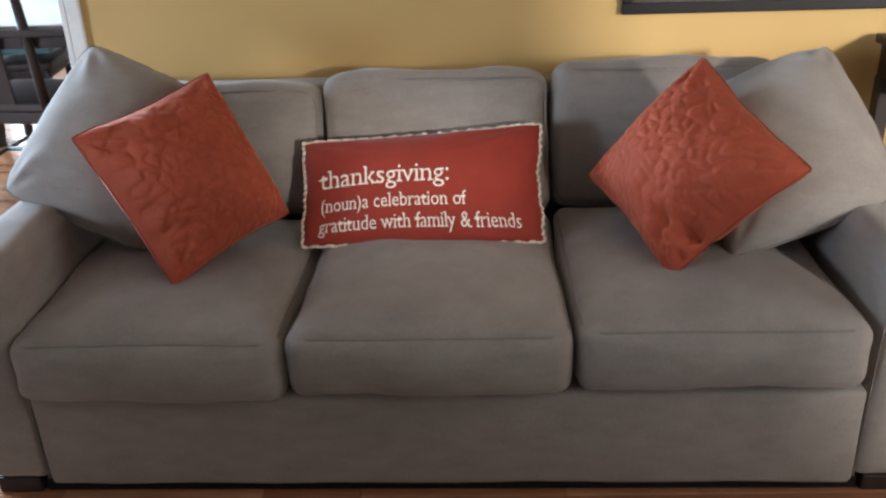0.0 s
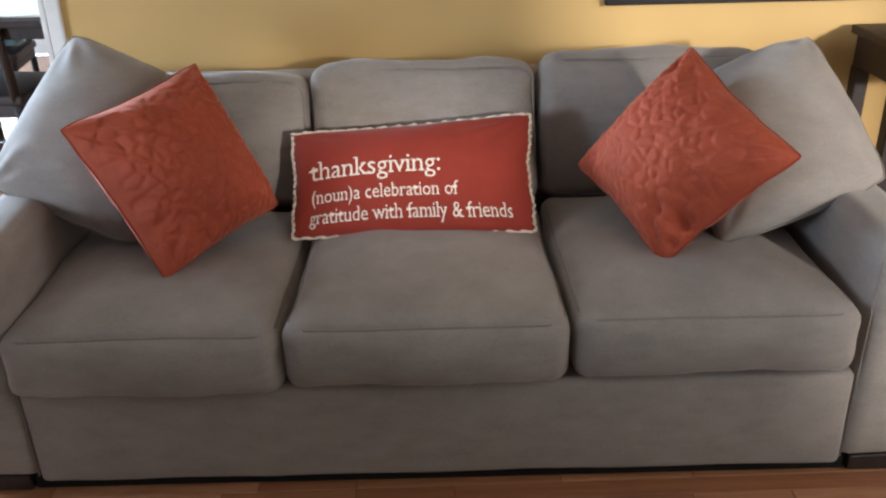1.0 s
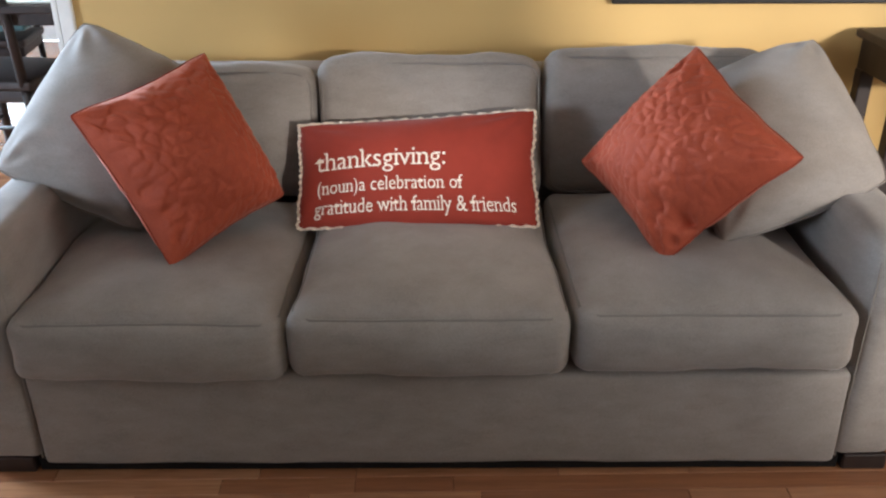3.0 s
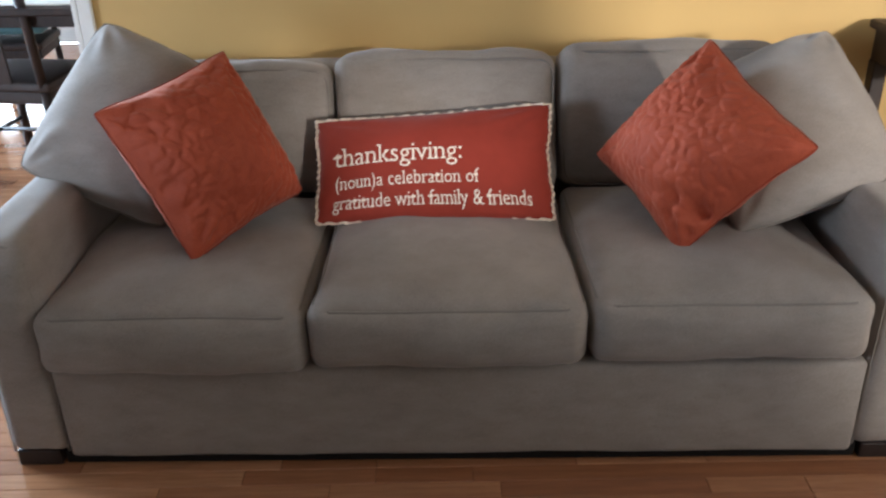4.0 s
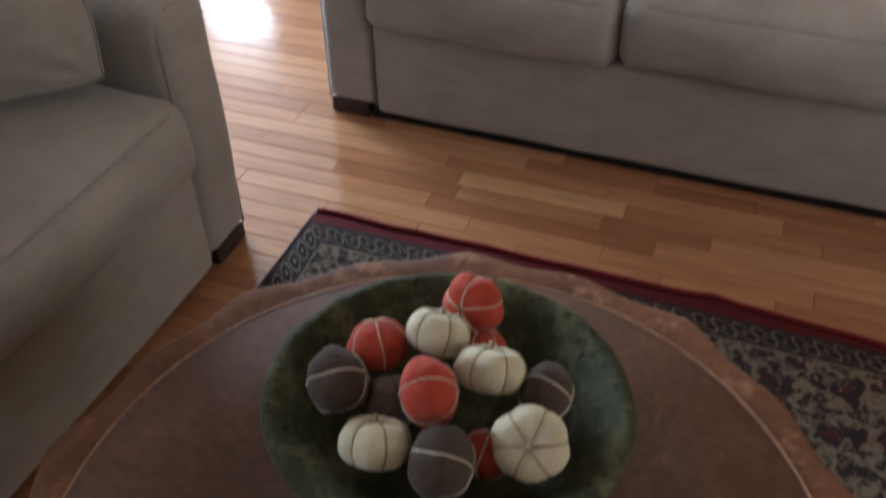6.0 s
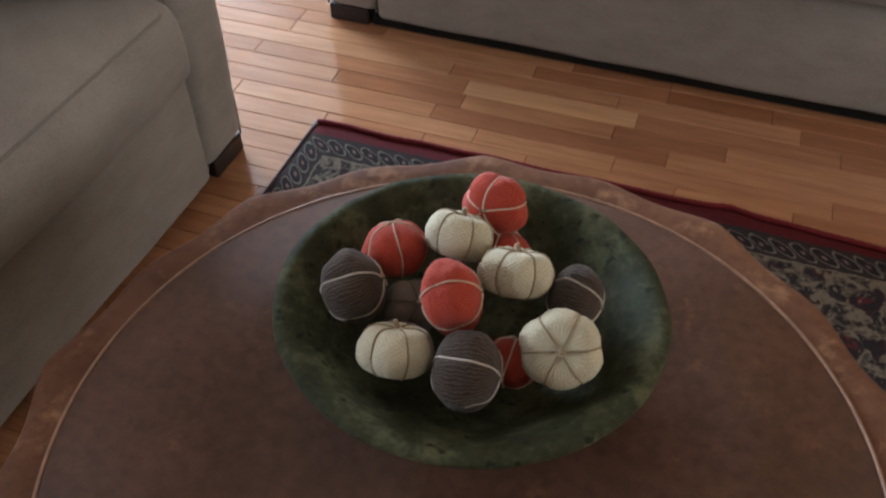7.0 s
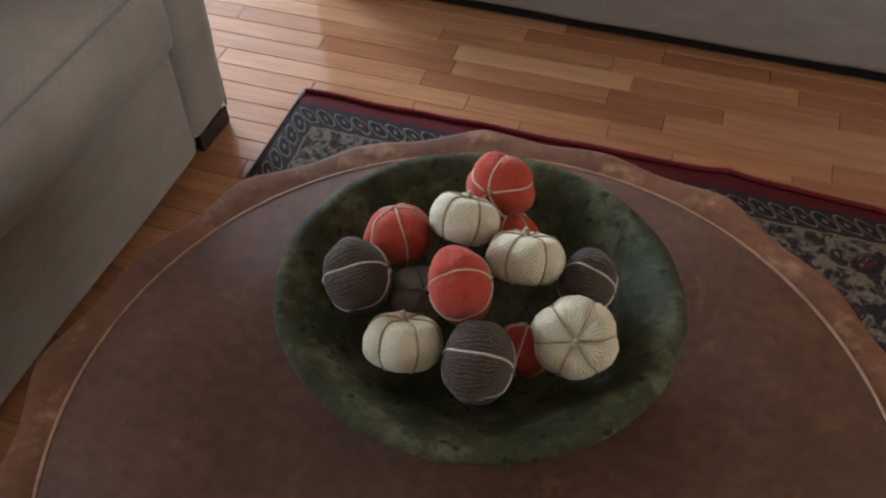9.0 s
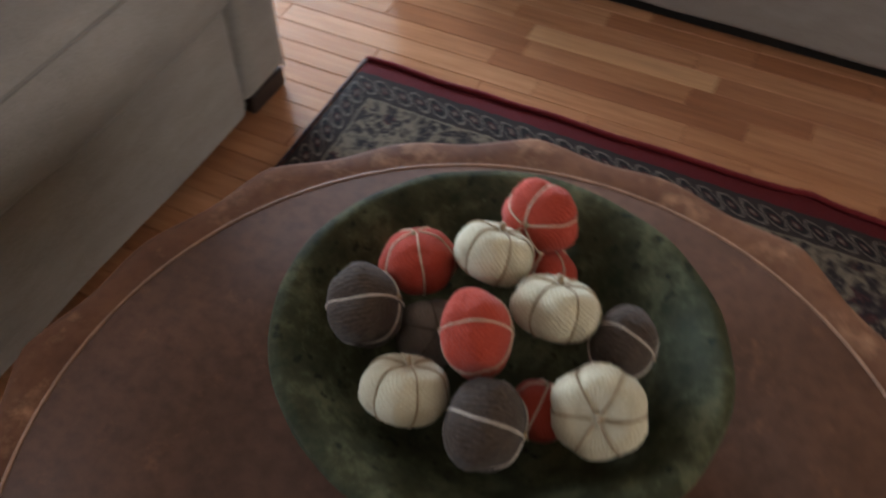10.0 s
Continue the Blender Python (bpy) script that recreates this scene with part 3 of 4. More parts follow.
# ---- throw pillows ----
class Pillow:
    """A stuffed pillow on four corners, in order round it, with concave sides and a bulging face."""

    def __init__(self, corners, thick, pinch=0.05, lump=0.006, seed=0.0, power=0.55, dents=(), grow=1.04, quilt=0.0, blunt=0.04):
        self.quilt, self.blunt = quilt, blunt
        c = [Vector(p) for p in corners]
        self.origin = sum(c, Vector()) / 4
        self.c = [(p - self.origin) * grow for p in c]
        self.n = (self.c[1] - self.c[3]).cross(self.c[0] - self.c[2]).normalized()
        self.thick, self.pinch, self.lump, self.seed, self.power, self.dents = thick, pinch, lump, seed, power, dents

    def at(self, u, v, side=1.0):
        ripple = 0.018 * noise.noise(Vector((v * 3.1 + self.seed, u * 3.1, 4.0))) * max(u * u, v * v) ** 2
        u_, v_ = u * (1 + ripple), v * (1 + 0.018 * noise.noise(Vector((u * 3.3, self.seed, v * 2.9))) * max(u * u, v * v) ** 2)
        soft = 1 - self.blunt * (u * v) ** 6
        uu, vv = u_ * (1 - self.pinch * (1 - v * v)) * soft, v_ * (1 - self.pinch * (1 - u * u)) * soft
        a, b = (uu + 1) / 2, (vv + 1) / 2
        p = (self.c[0] * (1 - a) + self.c[1] * a) * b + (self.c[3] * (1 - a) + self.c[2] * a) * (1 - b)
        e = max(0.0, (1 - u * u) * (1 - v * v))
        h = self.thick / 2 * e ** self.power
        q = Vector((u * 1.1 + self.seed, v * 1.1, side))
        h += self.lump * (noise.noise(q) + 0.3 * noise.noise(q * 2.6)) * min(1.0, e * 3)
        for su, sv in ((-1, -1), (-1, 1), (1, -1), (1, 1)):
            du, dv = u - su, v - sv
            far = math.hypot(du, dv)
            fold = math.sin(math.atan2(dv * sv, du * su) * 11 + self.seed + su + noise.noise(Vector((far * 3, self.seed, su + 2 * sv))))
            h += 0.55 * self.lump * fold * math.exp(-(far / 0.6) ** 2) * min(1.0, far * 3) * min(1.0, e * 6)
        if self.quilt:
            w = noise.noise_vector(Vector((u * 2.2, v * 2.2, self.seed))) * 0.35
            near = noise.voronoi(Vector((u * 6.4 + w.x + self.seed, v * 6.4 + w.y, side * 3.0 + self.seed)))[0]
            edge = min(1.0, (near[1] - near[0]) * 2.6)
            h += self.quilt * (edge * (2 - edge) - 0.6) * min(1.0, e * 8)
        for du, dv, rad, deep in self.dents:
            h -= deep * math.exp(-((u - du) ** 2 + (v - dv) ** 2) / rad ** 2)
        return p + self.n * side * h

    def mesh(self, n=44):
        bm = bmesh.new()
        grid = {}
        for side in (1.0, -1.0):
            for i in range(n + 1):
                for j in range(n + 1):
                    if side < 0 and (i in (0, n) or j in (0, n)):
                        grid[side, i, j] = grid[1.0, i, j]
                        continue
                    u, v = math.sin((i / n - 0.5) * math.pi * 0.999) * 0.35 + (2 * i / n - 1) * 0.65, math.sin((j / n - 0.5) * math.pi * 0.999) * 0.35 + (2 * j / n - 1) * 0.65
                    grid[side, i, j] = bm.verts.new(self.at(u, v, side))
            for i in range(n):
                for j in range(n):
                    bm.faces.new((grid[side, i, j], grid[side, i + 1, j], grid[side, i + 1, j + 1], grid[side, i, j + 1]))
        return bm

    def rim(self, count=60, out=1.004, wave=0.0):
        ring = []
        for k in range(4 * count):
            s, f = divmod(k, count)
            f = 2 * f / count - 1
            u, v = ((f, 1), (1, -f), (-f, -1), (-1, f))[s]
            p = self.at(u, v) * out
            if wave:
                p += self.n * wave * math.sin(k * 0.9) + p.normalized() * wave * 0.5 * math.cos(k * 0.9)
            ring.append(p)
        return ring


def throw_pillow(name, pil, material, label, piping=None, r=0.003, wave=0.0, twist=0.0, count=60):
    ob = empty(name, Matrix.Translation(pil.origin), label, "pillow", "throw pillows")
    part("cover", pil.mesh(100 if pil.quilt else 48), material, ob)
    if piping:
        part("piping", tube(pil.rim(count, 1.004, wave), r, True, 6, None, twist), piping, ob)
    return ob


throw_pillow("throw_pillow", Pillow([(-0.836, 0.60, 0.897), (-0.516, 0.56, 0.742), (-0.685, 0.325, 0.452), (-1.015, 0.36, 0.605)], 0.27, -0.02, 0.012, 2.0, 0.58, (), 1.0),
             GREY, "large grey microfibre pillow leaning over the sofa arm", GREY_SEAM, 0.0022)
throw_pillow("throw_pillow", Pillow([(0.619, 0.60, 0.70), (0.966, 0.60, 0.847), (1.035, 0.24, 0.605), (0.675, 0.235, 0.455)], 0.27, -0.03, 0.014, 8.0, 0.56, (), 1.01),
             GREY, "large grey microfibre pillow slumped on the sofa arm", GREY_SEAM, 0.0022)
throw_pillow("throw_pillow", Pillow([(-0.741, 0.20, 0.778), (-0.530, 0.50, 0.832), (-0.366, 0.452, 0.50), (-0.571, 0.165, 0.45)], 0.26, 0.085, 0.015, 4.0, 0.60, ((-0.88, -0.1, 0.08, 0.014), (-0.80, -0.38, 0.07, 0.012), (-0.62, -0.42, 0.05, 0.006)), 1.07, 0.0062, 0.05),
             RUST, "rust orange quilted velvet pillow standing on its corner", RUST_PIPING, 0.0018)
throw_pillow("throw_pillow", Pillow([(0.386, 0.467, 0.575), (0.625, 0.45, 0.855), (0.771, 0.123, 0.706), (0.525, 0.168, 0.45)], 0.27, 0.095, 0.016, 6.0,
             0.60, ((-0.42, -0.86, 0.10, 0.040), (-0.52, -0.60, 0.09, 0.022), (-0.74, -0.62, 0.06, 0.014), (-0.88, -0.86, 0.05, 0.012), (-0.70, -0.92, 0.05, 0.014)), 1.07, 0.0062, 0.05), RUST, "bright rust quilted pillow balanced on its creased corner", RUST_PIPING, 0.0018)

throw_pillow("throw_pillow", Pillow([(-1.42, -0.85, 0.86), (-1.102, -0.643, 0.85), (-1.052, -0.673, 0.47), (-1.37, -0.89, 0.46)], 0.25, -0.02, 0.012, 12.0, 0.62),
             GREY, "grey microfibre pillow standing in the corner of the loveseat", GREY_SEAM)

WORDS = Pillow([(-0.325, 0.553, 0.640), (0.264, 0.533, 0.685), (0.264, 0.358, 0.447), (-0.320, 0.377, 0.437)], 0.15, 0.055, 0.009, 9.0, 0.55, (), 1.03, 0.0, 0.03)
word_pillow = throw_pillow("throw_pillow", WORDS, BRICK_RED, "brick red lumbar pillow printed with thanksgiving words in cream", CREAM_CORD, 0.0040, 0.0036, 1.9, 110)


def words_on(pil, parent, text, u0, v0, height, stretch, slope=0.0):
    """Printed words, laid on the pillow's bulging face. height: of the font, in v."""
    cu = bpy.data.curves.new("lettering", "FONT")
    cu.body, cu.size, cu.offset, cu.resolution_u = text, 1.0, -0.004, 3
    tmp = new("lettering", cu)
    dg = bpy.context.evaluated_depsgraph_get()
    me = bpy.data.meshes.new_from_object(tmp.evaluated_get(dg))
    bpy.data.objects.remove(tmp)
    bm = bmesh.new()
    bm.from_mesh(me)
    bpy.data.meshes.remove(me)
    bmesh.ops.triangulate(bm, faces=bm.faces[:])
    # slab serifs at the feet and heads of the stems
    for e in [e for e in bm.edges if e.is_boundary]:
        a, b = sorted((v.co.copy() for v in e.verts), key=lambda c: c.x)
        if abs(a.y - b.y) > 0.004 or not 0.045 < b.x - a.x < 0.17:
            continue
        foot = e.link_faces[0].calc_center_median().y > a.y
        if foot and abs(a.y) < 0.02:
            x0, x1, y0, y1 = a.x - 0.06, b.x + 0.06, a.y, a.y + 0.055
        elif not foot and a.y > 0.3:
            x0, x1, y0, y1 = a.x - 0.07, b.x, a.y - 0.055, a.y
        else:
            continue
        bm.faces.new([bm.verts.new((x, y, 0)) for x, y in ((x0, y0), (x1, y0), (x1, y1), (x0, y1))])
    long = [e for e in bm.edges if e.calc_length() > 0.2]
    bmesh.ops.subdivide_edges(bm, edges=long, cuts=2)
    for v in bm.verts:
        u, w = u0 + v.co.x * height * stretch, v0 + v.co.y * height + slope * v.co.x * height * stretch
        v.co = pil.at(u, w) + pil.n * 0.0016
    return part("lettering", bm, CREAM_PRINT, parent, "cream printed words", False)


words_on(WORDS, word_pillow, "thanksgiving:", -0.85, -0.03, 0.50, 0.44)
words_on(WORDS, word_pillow, "(noun)a celebration of", -0.84, -0.45, 0.34, 0.40)
words_on(WORDS, word_pillow, "gratitude with family & friends", -0.85, -0.80, 0.34, 0.405)


# ---- coffee table, bowl and pumpkins ----
TABLE = (-0.243, -1.28)
TABLE_TOP = 0.45


def scallop(a, r):
    k = (a - radians(184)) * 9 / (2 * math.pi)
    f = abs((k % 1.0) - 0.5) * 2
    return r + 0.010 * (f ** 2.5) + 0.004 * math.cos(2 * math.pi * k * 2)


def make_table():
    t = empty("coffee_table", Matrix.Translation((*TABLE, 0)), "round brown coffee table with scalloped worn edge on the rug", "table")
    n = 360
    bm = bmesh.new()
    rings = []
    for inset, z in ((-0.372, -0.0005), (-0.050, -0.0005), (-0.030, 0.0015), (-0.012, 0.0015), (-0.004, -0.002), (0.0, -0.009), (-0.003, -0.018), (-0.012, -0.022), (-0.016, -0.034), (-0.03, -0.038), (-0.372, -0.038)):
        rings.append([bm.verts.new(((scallop(a, 0.416) + inset) * math.cos(a), (scallop(a, 0.416) + inset) * math.sin(a), TABLE_TOP + z)) for a in (2 * math.pi * k / n for k in range(n))])
    for A, B in zip(rings, rings[1:]):
        for k in range(n):
            bm.faces.new((A[k], A[(k + 1) % n], B[(k + 1) % n], B[k]))
    bm.faces.new(rings[0])
    bm.faces.new(rings[-1])
    part("rim", bm, RIM_WOOD, t, "worn russet scalloped rim")
    part("inset", lathe(((0, 0.0), (0.12, 0.0), (0.25, 0.0), (0.372, 0.0), (0.372, -0.004)), 128), LEATHER, t, "dark brown leather inset", True, Matrix.Translation((0, 0, TABLE_TOP + 0.0035)))
    ring = [(0.3745 * math.cos(a), 0.3745 * math.sin(a), TABLE_TOP + 0.0025) for a in (2 * math.pi * k / 160 for k in range(160))]
    part("inlay", tube(ring, 0.0019, True, 6), INLAY, t, "thin tan inlay ring")
    part("apron", lathe(((0.30, 0.36), (0.31, 0.36), (0.31, 0.412), (0.30, 0.412), (0.30, 0.36)), 64), RIM_WOOD, t)
    for k in range(4):
        a = radians(45 + 90 * k)
        prof = ((0, 0.009), (0.016, 0.009), (0.020, 0.04), (0.014, 0.07), (0.022, 0.20), (0.026, 0.30), (0.018, 0.33), (0.026, 0.36), (0.026, 0.412), (0, 0.412))
        part("leg", lathe(prof, 20), RIM_WOOD, t, "", True, Matrix.Translation((0.28 * math.cos(a), 0.28 * math.sin(a), 0)))
    return t


make_table()
BOWL = (-0.27, -1.168, TABLE_TOP + 0.0035)
bowl = lathe(((0, 0.0), (0.078, 0.0), (0.084, 0.004), (0.096, 0.016), (0.135, 0.046), (0.170, 0.073), (0.181, 0.079), (0.184, 0.083), (0.181, 0.0865), (0.172, 0.086),
              (0.158, 0.078), (0.130, 0.052), (0.100, 0.027), (0.075, 0.015), (0.04, 0.011), (0, 0.010)), 96)
for v in bowl.verts:
    v.co += Vector((v.co.x, v.co.y, 0)).normalized() * 0.0018 * noise.noise(v.co * 22)
    v.co.z += 0.0012 * noise.noise(v.co * 30 + Vector((5, 0, 0))) if v.co.z > 0.004 else 0
    v.co.y *= 0.945
tagged(part("bowl", bowl, GLAZE, None, "", True, Matrix.Translation(BOWL)), "wide mottled dark green bowl holding small knitted pumpkins", "bowl")


def pumpkin(kind, centre, r, axis, squash=0.78, lobes=6, spin=0.0, seed=0.0):
    flat, full, deep, lumpy = (0.28, 0.85, 0.10, 0.06) if kind == "cream" else (0.08, 0.97, 0.15, 0.11)
    """A small stuffed yarn pumpkin: a lobed body, twine in its grooves and a stub of a stem."""
    z = Vector(axis).normalized()
    q = z.to_track_quat("Z", "Y").to_matrix().to_4x4()
    words = {"cream": "cream knitted pumpkin tied with brown twine in the bowl", "orange": "rust orange knitted pumpkin tied with tan twine in the bowl",
             "sand": "small sandy taupe pumpkin half hidden among the others", "taupe": "taupe yarn pumpkin tied with pale twine in the bowl"}
    ob = empty("decorative_pumpkin", Matrix.Translation(centre) @ q @ pose(0, 0, 0, 0, 0, spin), words[kind], "pumpkin", "pumpkins in the bowl")

    def surface(lat, lon, lift=0.0):
        groove = abs(math.sin(lon * lobes / 2)) ** 0.7
        c = math.cos(lat)
        rad = r * (1 - deep + deep * groove * c) + lift
        h = r * squash * math.sin(lat) * (1.0 - flat * abs(math.sin(lat)) ** 5) + lift * math.sin(lat)
        n = noise.noise(Vector((c * math.cos(lon) * 1.6 + seed, c * math.sin(lon) * 1.6, math.sin(lat) * 1.6)))
        rad *= 1 + lumpy * n
        stitch = math.sin(lon * 30) * math.sin(lat * 34) if kind != "taupe" else 0.7 * math.sin(lon * 40 + lat * 6 + 1.2 * n)
        rad += (0.00035 * stitch + 0.0007 * noise.noise(Vector((lon * 9 + seed, lat * 9, seed)))) * c
        return Vector((rad * c ** full * math.cos(lon), rad * c ** full * math.sin(lon), h))

    bm = bmesh.new()
    rows, cols = 60, 150
    top, bot = bm.verts.new(surface(math.pi / 2 - 1e-4, 0)), bm.verts.new(surface(-math.pi / 2 + 1e-4, 0))
    ring = [[bm.verts.new(surface(math.pi * (i / rows - 0.5), 2 * math.pi * j / cols)) for j in range(cols)] for i in range(1, rows)]
    for A, B in zip(ring, ring[1:]):
        for j in range(cols):
            bm.faces.new((A[j], A[(j + 1) % cols], B[(j + 1) % cols], B[j]))
    for j in range(cols):
        bm.faces.new((ring[-1][j], ring[-1][(j + 1) % cols], top))
        bm.faces.new((bot, ring[0][(j + 1) % cols], ring[0][j]))
    part("body", bm, YARN[kind], ob)
    for k in range(lobes):
        lon = 2 * math.pi * k / lobes
        path = [surface(radians(a), lon + 0.03 * math.sin(a * 0.05 + seed), 0.0006) for a in range(-86, 87, 9)]
        part("twine", tube(path, 0.0009, sides=5), TWINE[kind], ob)
    part("stem", tube([(0, 0, r * squash * 0.62), (0.001, 0, r * squash * 0.80), (0.003, 0.001, r * squash * 0.98)], 0.0026, sides=6), TWINE["cream"], ob, "short brown twine stem")
    return ob


# directions as seen by somebody who stands at the table: to the right, upwards, nearer
RIGHT, UPWARD, NEAR = Vector((0.954, 0.300, -0.010)), Vector((-0.221, 0.723, 0.654)), Vector((0.204, -0.622, 0.756))


def facing(a, b, c):
    return a * RIGHT + b * UPWARD + c * NEAR


pumpkin("taupe", (-0.373, -1.197, 0.548), 0.0355, facing(0.9, 0.3, 0.2), 0.88, 4, 20, 1)
pumpkin("orange", (-0.355, -1.136, 0.545), 0.0325, facing(-0.15, 0.9, 0.4), 0.88, 5, 15, 2)
pumpkin("cream", (-0.298, -1.113, 0.560), 0.0345, facing(0.25, 0.9, 0.2), 0.78, 6, 10, 3)
pumpkin("orange", (-0.280, -1.056, 0.553), 0.0345, facing(-0.5, -0.3, 0.8), 0.80, 5, 25, 4)
pumpkin("cream", (-0.234, -1.142, 0.560), 0.0365, facing(0.1, 0.95, 0.2), 0.74, 6, 5, 5)
pumpkin("taupe", (-0.177, -1.142, 0.545), 0.0315, facing(0.9, -0.35, 0.2), 0.84, 4, 10, 6)
pumpkin("cream", (-0.175, -1.208, 0.552), 0.0360, facing(-0.15, -0.05, 1.0), 0.80, 6, 12, 7)
pumpkin("taupe", (-0.247, -1.247, 0.540), 0.0375, facing(0.95, -0.15, 0.2), 0.84, 4, 20, 8)
pumpkin("cream", (-0.313, -1.246, 0.540), 0.0350, facing(0.08, 0.95, 0.2), 0.78, 6, 0, 9)
pumpkin("orange", (-0.279, -1.193, 0.565), 0.0345, facing(0.95, 0.2, 0.15), 0.84, 4, 15, 10)
pumpkin("sand", (-0.325, -1.178, 0.516), 0.0290, facing(0.3, 0.2, 0.9), 0.9, 5, 0, 11)
pumpkin("orange", (-0.219, -1.201, 0.505), 0.0270, facing(0.2, 0.9, 0.2), 0.9, 5, 20, 12)
pumpkin("orange", (-0.263, -1.080, 0.515), 0.0270, facing(0.1, 0.9, 0.3), 0.9, 5, 0, 13)


# ---- rug ----
def far_edge(x):
    """The rug's edge by the sofa turns away a little past its kink."""
    return -0.065 * max(0.0, x - 0.88)


def make_rug():
    w, d, h = 2.1, 2.5, 0.009
    rug = empty("area_rug", Matrix.Translation((-0.856, -0.372, 0)), "dark red and navy oriental rug with floral border", "rug")
    bm = bmesh.new()
    nx, ny = 160, 60
    top = {}
    for i in range(nx + 1):
        for j in range(ny + 1):
            x, y = w * i / nx, -d * j / ny
            wob = 0.005 * noise.noise(Vector((x * 9, 0, 0))) + 0.008 * math.exp(-((x - 0.85) / 0.03) ** 2)
            z = h + 0.0012 * noise.noise(Vector((x * 8, y * 8, 0)))
            top[i, j] = bm.verts.new((x + 0.012 * y * (1 - x / w), y + wob * max(0, 1 - j) + far_edge(x) * (1 - j / ny), z if 0 < i < nx and 0 < j < ny else 0.001))
    for i in range(nx):
        for j in range(ny):
            bm.faces.new((top[i, j], top[i + 1, j], top[i + 1, j + 1], top[i, j + 1]))
    part("carpet", bm, RUG, rug)
    edge = [(w * i / 700, 0.003 + 0.005 * noise.noise(Vector((w * i / 700 * 9, 0, 0))) + 0.008 * math.exp(-((w * i / 700 - 0.85) / 0.03) ** 2) + 0.0040 * noise.noise(Vector((i * 0.8, 3, 0))) + far_edge(w * i / 700), 0.005) for i in range(701)]
    part("binding", tube(edge, 0.0055, sides=6), RUG_EDGE, rug, "fuzzy burgundy edge binding")
    part("binding", tube([(-0.002 - 0.012 * d * i / 60, -d * i / 60, 0.004) for i in range(61)], 0.003, sides=6), RUG_SIDE, rug)
    return rug


make_rug()


# ---- dining room and the rest ----
def make_chair(m, label):
    c = empty("dining_chair", m, label, "chair", "dining chairs")
    part("seat", soft_box((0.46, 0.44, 0.045), 0.015, (0, 0, 0.012, 0), (8, 8, 2)), ESPRESSO, c, "", True, Matrix.Translation((0, 0, 0.45)))
    part("apron", soft_box((0.42, 0.40, 0.06), 0.012, (0, 0, 0, 0), (4, 4, 2)), ESPRESSO, c, "", True, Matrix.Translation((0, 0, 0.40)))
    for x in (-0.19, 0.19):
        part("leg", tube([(x, -0.19, 0.44), (x * 1.05, -0.20, 0.2), (x * 1.1, -0.215, 0.0)], 0.023, sides=8), ESPRESSO, c)
        part("leg", tube([(x, 0.19, 0.44), (x * 1.05, 0.20, 0.2), (x * 1.1, 0.225, 0.0)], 0.023, sides=8), ESPRESSO, c)
        part("back_post", tube([(x, 0.20, 0.45), (x, 0.225, 0.7), (x, 0.27, 1.0)], 0.023, sides=8), ESPRESSO, c)
        part("stretcher", tube([(x * 1.05, -0.205, 0.19), (x * 1.05, 0.205, 0.19)], 0.010, sides=8), ESPRESSO, c)
    part("stretcher", tube([(-0.2, 0.0, 0.19), (0.2, 0.0, 0.19)], 0.010, sides=8), ESPRESSO, c)
    part("back_rail", boxes(((-0.185, 0.255, 0.93), (0.185, 0.273, 1.0)), bevel=0.005), ESPRESSO, c, "", False)
    part("splat", boxes(((-0.055, -0.006, 0), (0.055, 0.006, 0.49)), bevel=0.004), ESPRESSO, c, "", False, pose(0, 0.212, 0.455, -6, 0, 0))
    return c


chair = make_chair(Matrix.Translation((-1.70, 1.98, 0)) @ pose(0, 0, 0, 0, 0, 174) @ Matrix.Diagonal((0.84, 0.88, 0.9, 1)), "dark espresso wooden dining chair pulled up to the table")
far_chair = copy_thing(chair, Matrix.Translation((-2.10, 2.82, 0)) @ pose(0, 0, 0, 0, 0, 6) @ Matrix.Diagonal((0.84, 0.88, 0.9, 1)))
tagged(far_chair, "dark wooden dining chair on the window side of the table")
tagged(part("seat_cushion", soft_box((0.36, 0.34, 0.05), 0.02, (0, 0, 0.012, 0), (8, 8, 2)), SEAT_PAD, None, "", True, Matrix.Translation((-2.10, 2.82, 0.449)) @ pose(0, 0, 0, 0, 0, 6)),
       "teal blue seat pad lying on a dining chair", "cushion")

dining = empty("dining_table", Matrix.Translation((-1.75, 2.20, 0)), "dark wooden dining table in the bright dining room", "table")
part("tabletop", boxes(((-0.6, -0.48, 0.691), (0.6, 0.48, 0.72)), bevel=0.006), ESPRESSO, dining, "", False)
for a, b in (((-0.53, -0.42, 0.638), (0.53, -0.39, 0.690)), ((-0.53, 0.39, 0.638), (0.53, 0.42, 0.690)), ((-0.53, -0.39, 0.638), (-0.50, 0.39, 0.690)), ((0.50, -0.39, 0.638), (0.53, 0.39, 0.690))):
    part("apron", boxes((a, b), bevel=0.003), ESPRESSO, dining, "", False)
for x in (-0.495, 0.435):
    for y in (-0.385, 0.325):
        part("leg", boxes(((x, y, 0), (x + 0.06, y + 0.06, 0.690)), bevel=0.006), ESPRESSO, dining, "", False)
tagged(part("tablecloth", soft_box((1.1, 0.86, 0.006), 0.002, (0, 0, 0, 0), (20, 10, 1), 0.001), LINEN, None, "", True, Matrix.Translation((-1.75, 2.20, 0.724))), "white linen cloth lying on the dining table", "tablecloth")

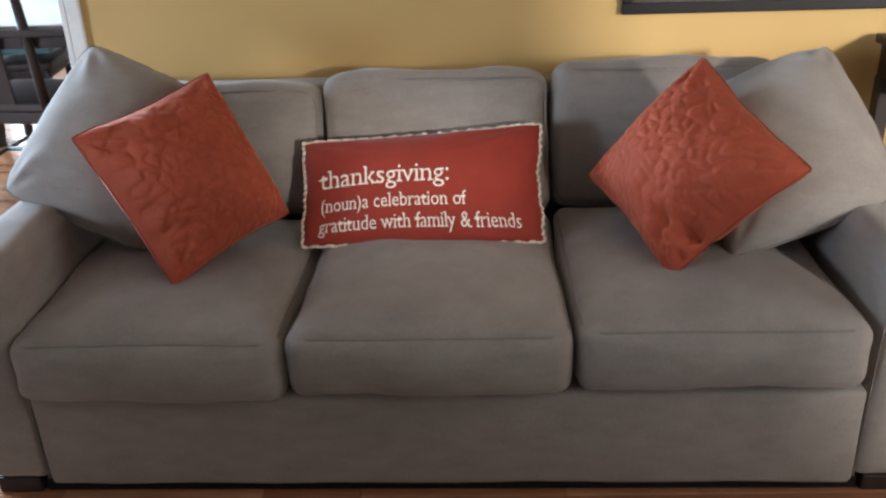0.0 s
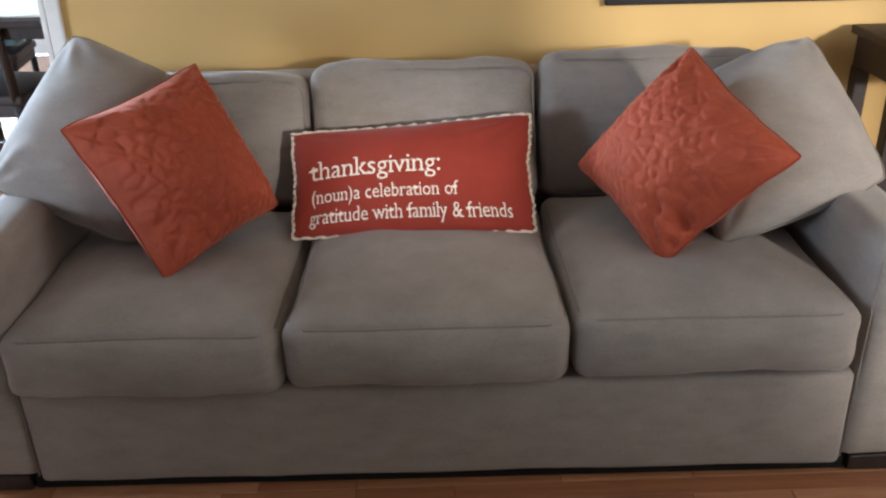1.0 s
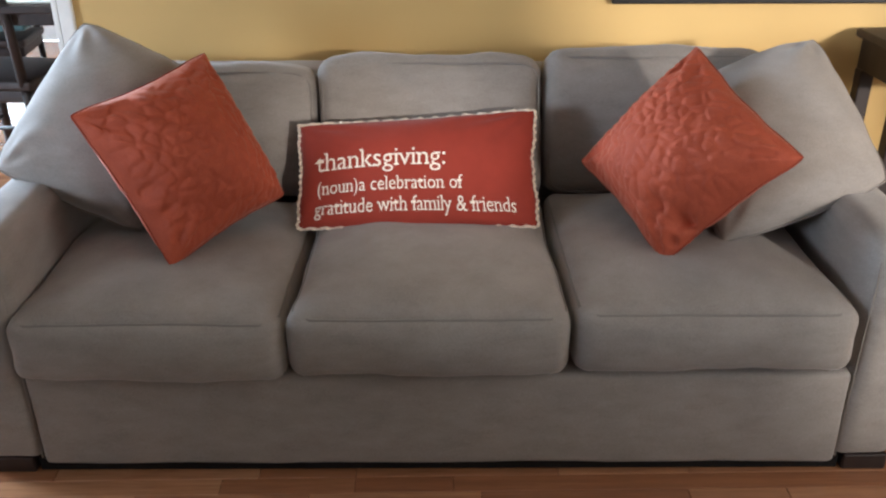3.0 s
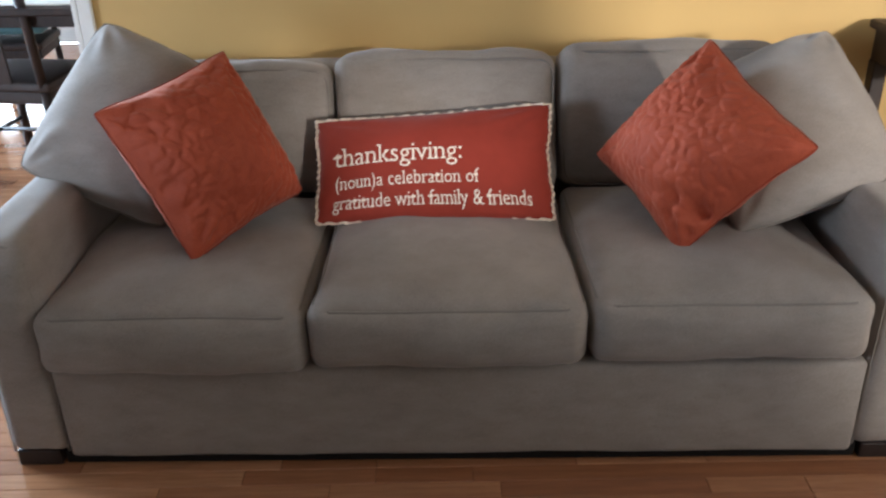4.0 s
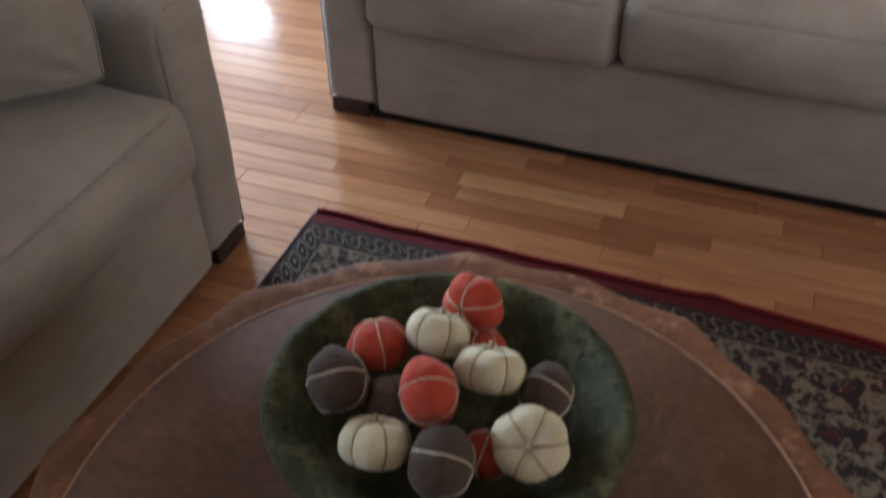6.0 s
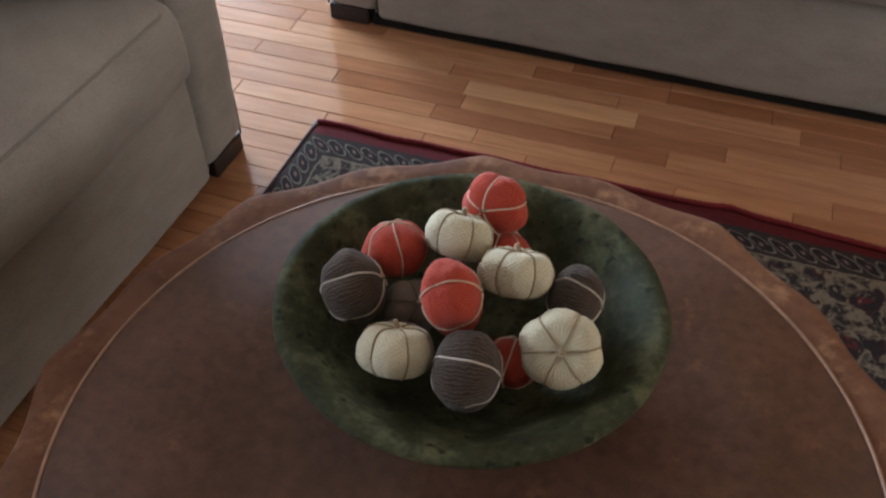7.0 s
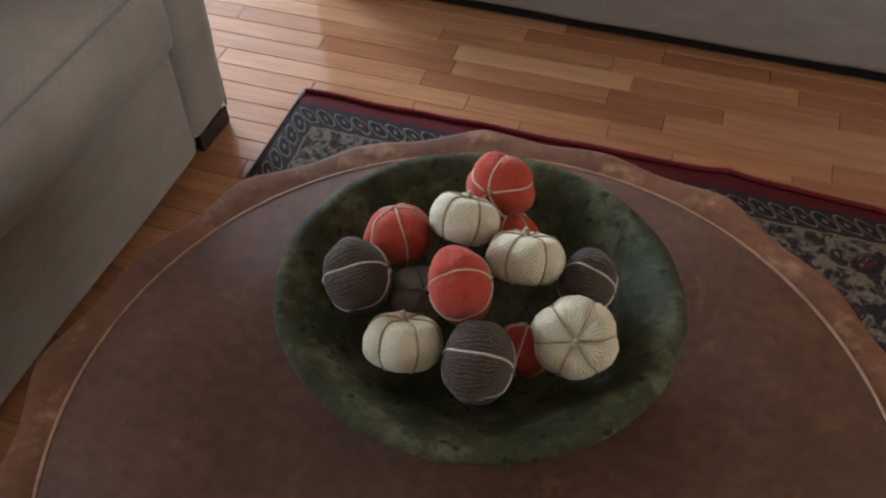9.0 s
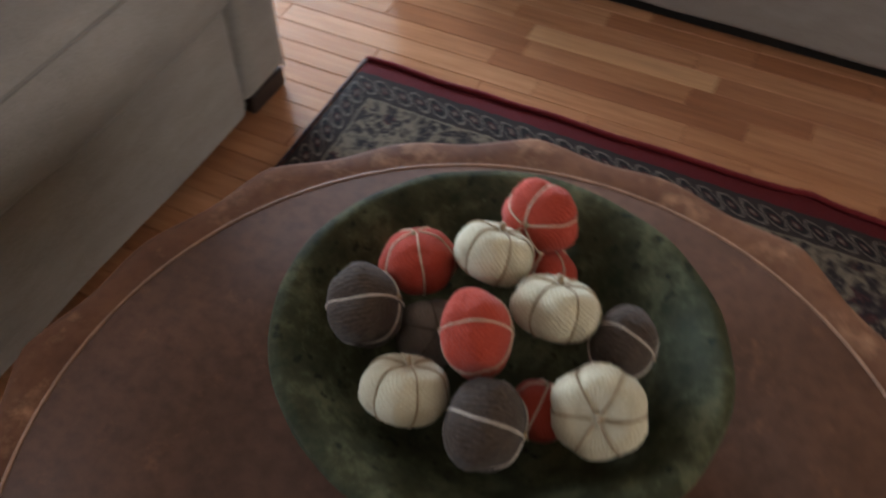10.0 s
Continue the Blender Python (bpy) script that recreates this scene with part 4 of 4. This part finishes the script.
end_table = empty("end_table", Matrix.Translation((1.25, 0.68, 0)), "dark espresso wooden side table against the wall beside the sofa", "table")
part("tabletop", boxes(((0, 0, 0.77), (0.9, 0.29, 0.795)), bevel=0.004), ESPRESSO, end_table, "", False)
part("apron", boxes(((0.015, 0.012, 0.68), (0.885, 0.03, 0.769)), bevel=0.003), ESPRESSO, end_table, "", False)
part("apron", boxes(((0.015, 0.03, 0.68), (0.033, 0.275, 0.769)), bevel=0.003), ESPRESSO, end_table, "", False)
for x in (0.012, 0.845):
    for y in (0.01, 0.235):
        part("leg", boxes(((x, y, 0), (x + 0.042, y + 0.042, 0.68)), bevel=0.004), ESPRESSO, end_table, "", False)

pic = empty("framed_picture", Matrix.Translation((0.53, PARTITION, 0.862)), "large dark framed picture hanging on the ochre wall", "picture")
for a, b in (((0, -0.03, 0), (1.35, -0.002, 0.03)), ((0, -0.03, 0.72), (1.35, -0.002, 0.75)), ((0, -0.03, 0.03), (0.03, -0.002, 0.72)), ((1.32, -0.03, 0.03), (1.35, -0.002, 0.72))):
    part("frame_bar", boxes((a, b), bevel=0.004), BLACK, pic, "", False)
part("print", boxes(((0.03, -0.012, 0.03), (1.32, -0.004, 0.72))), PRINT, pic, "dark print", False)


# ---- oak strip floor ----
PITCH, ROW0 = 0.0515, -0.123
floor = empty("floor", Matrix.Identity(4), "glossy warm oak strip floor of varied planks", "floor", "", "structure")
plank_data = {}
rng = random.Random(11)


def plank_verts(x0, x1, y0, y1):
    c = 0.0011
    return ([(x0, y0, -0.012), (x1, y0, -0.012), (x1, y1, -0.012), (x0, y1, -0.012), (x0, y0, -c), (x1, y0, -c), (x1, y1, -c), (x0, y1, -c),
             (x0 + c, y0 + c, 0), (x1 - c, y0 + c, 0), (x1 - c, y1 - c, 0), (x0 + c, y1 - c, 0)])


PLANK_FACES = [(0, 1, 5, 4), (1, 2, 6, 5), (2, 3, 7, 6), (3, 0, 4, 7), (4, 5, 9, 8), (5, 6, 10, 9), (6, 7, 11, 10), (7, 4, 8, 11), (8, 9, 10, 11)]


def plank_mesh(length):
    if length not in plank_data:
        me = bpy.data.meshes.new("plank")
        me.from_pydata(plank_verts(0, length - 0.0008, 0, PITCH - 0.0008), [], PLANK_FACES)
        me.materials.append(OAK_PIECE)
        plank_data[length] = me
    return plank_data[length]


def near_plank(x0, x1, y):
    return (-0.85 < y < 0.06 and x1 > -1.5 and x0 < 1.25) or (0.0 < y < 1.3 and x1 > -2.1 and x0 < -0.95)


# the joints of two rows beside the rug and in front of the sofa, and the pale planks in them
FIXED = {-1: (-0.60, -0.22), -4: (-0.53, -0.24), -2: (-0.26, -0.03), -3: (-0.64, -0.14)}
PALE = {(-1, -0.60)}
rest_v, rest_f = [], []
for k in range(math.ceil((SOUTH - ROW0) / PITCH), int((NORTH - ROW0) / PITCH)):
    y = ROW0 + k * PITCH
    joints = [WEST, WEST + rng.randint(10, 60) / 100]
    while joints[-1] < EAST:
        joints.append(joints[-1] + rng.choice((0.22, 0.3, 0.38, 0.46, 0.6, 0.8, 1.0)))
    if k in FIXED:
        a, b = FIXED[k]
        joints = [j for j in joints if j < a - 0.15 or j > b + 0.15] + [a, b]
        joints.sort()
    for x0, x1 in zip(joints, joints[1:]):
        x1 = min(x1, EAST)
        if x1 - x0 < 0.02:
            continue
        if near_plank(x0, x1, y):
            me = plank_mesh(round(x1 - x0, 2))
            ob = new("plank", me)
            ob.location = (x0, y, 0)
            ob.parent = floor
            if (k, x0) in PALE:
                ob.data = me.copy()
                ob.data.materials[0] = OAK_PALE
        else:
            n = len(rest_v)
            rest_v += plank_verts(x0, x1 - 0.0008, y, y + PITCH - 0.0008)
            rest_f += [tuple(i + n for i in f) for f in PLANK_FACES]
me = bpy.data.meshes.new("floor_planks")
me.from_pydata(rest_v, [], rest_f)
me.materials.append(OAK_STUFF)
rest = new("floor_planks", me)
rest.parent = floor
tagged(rest, kind="stuff")
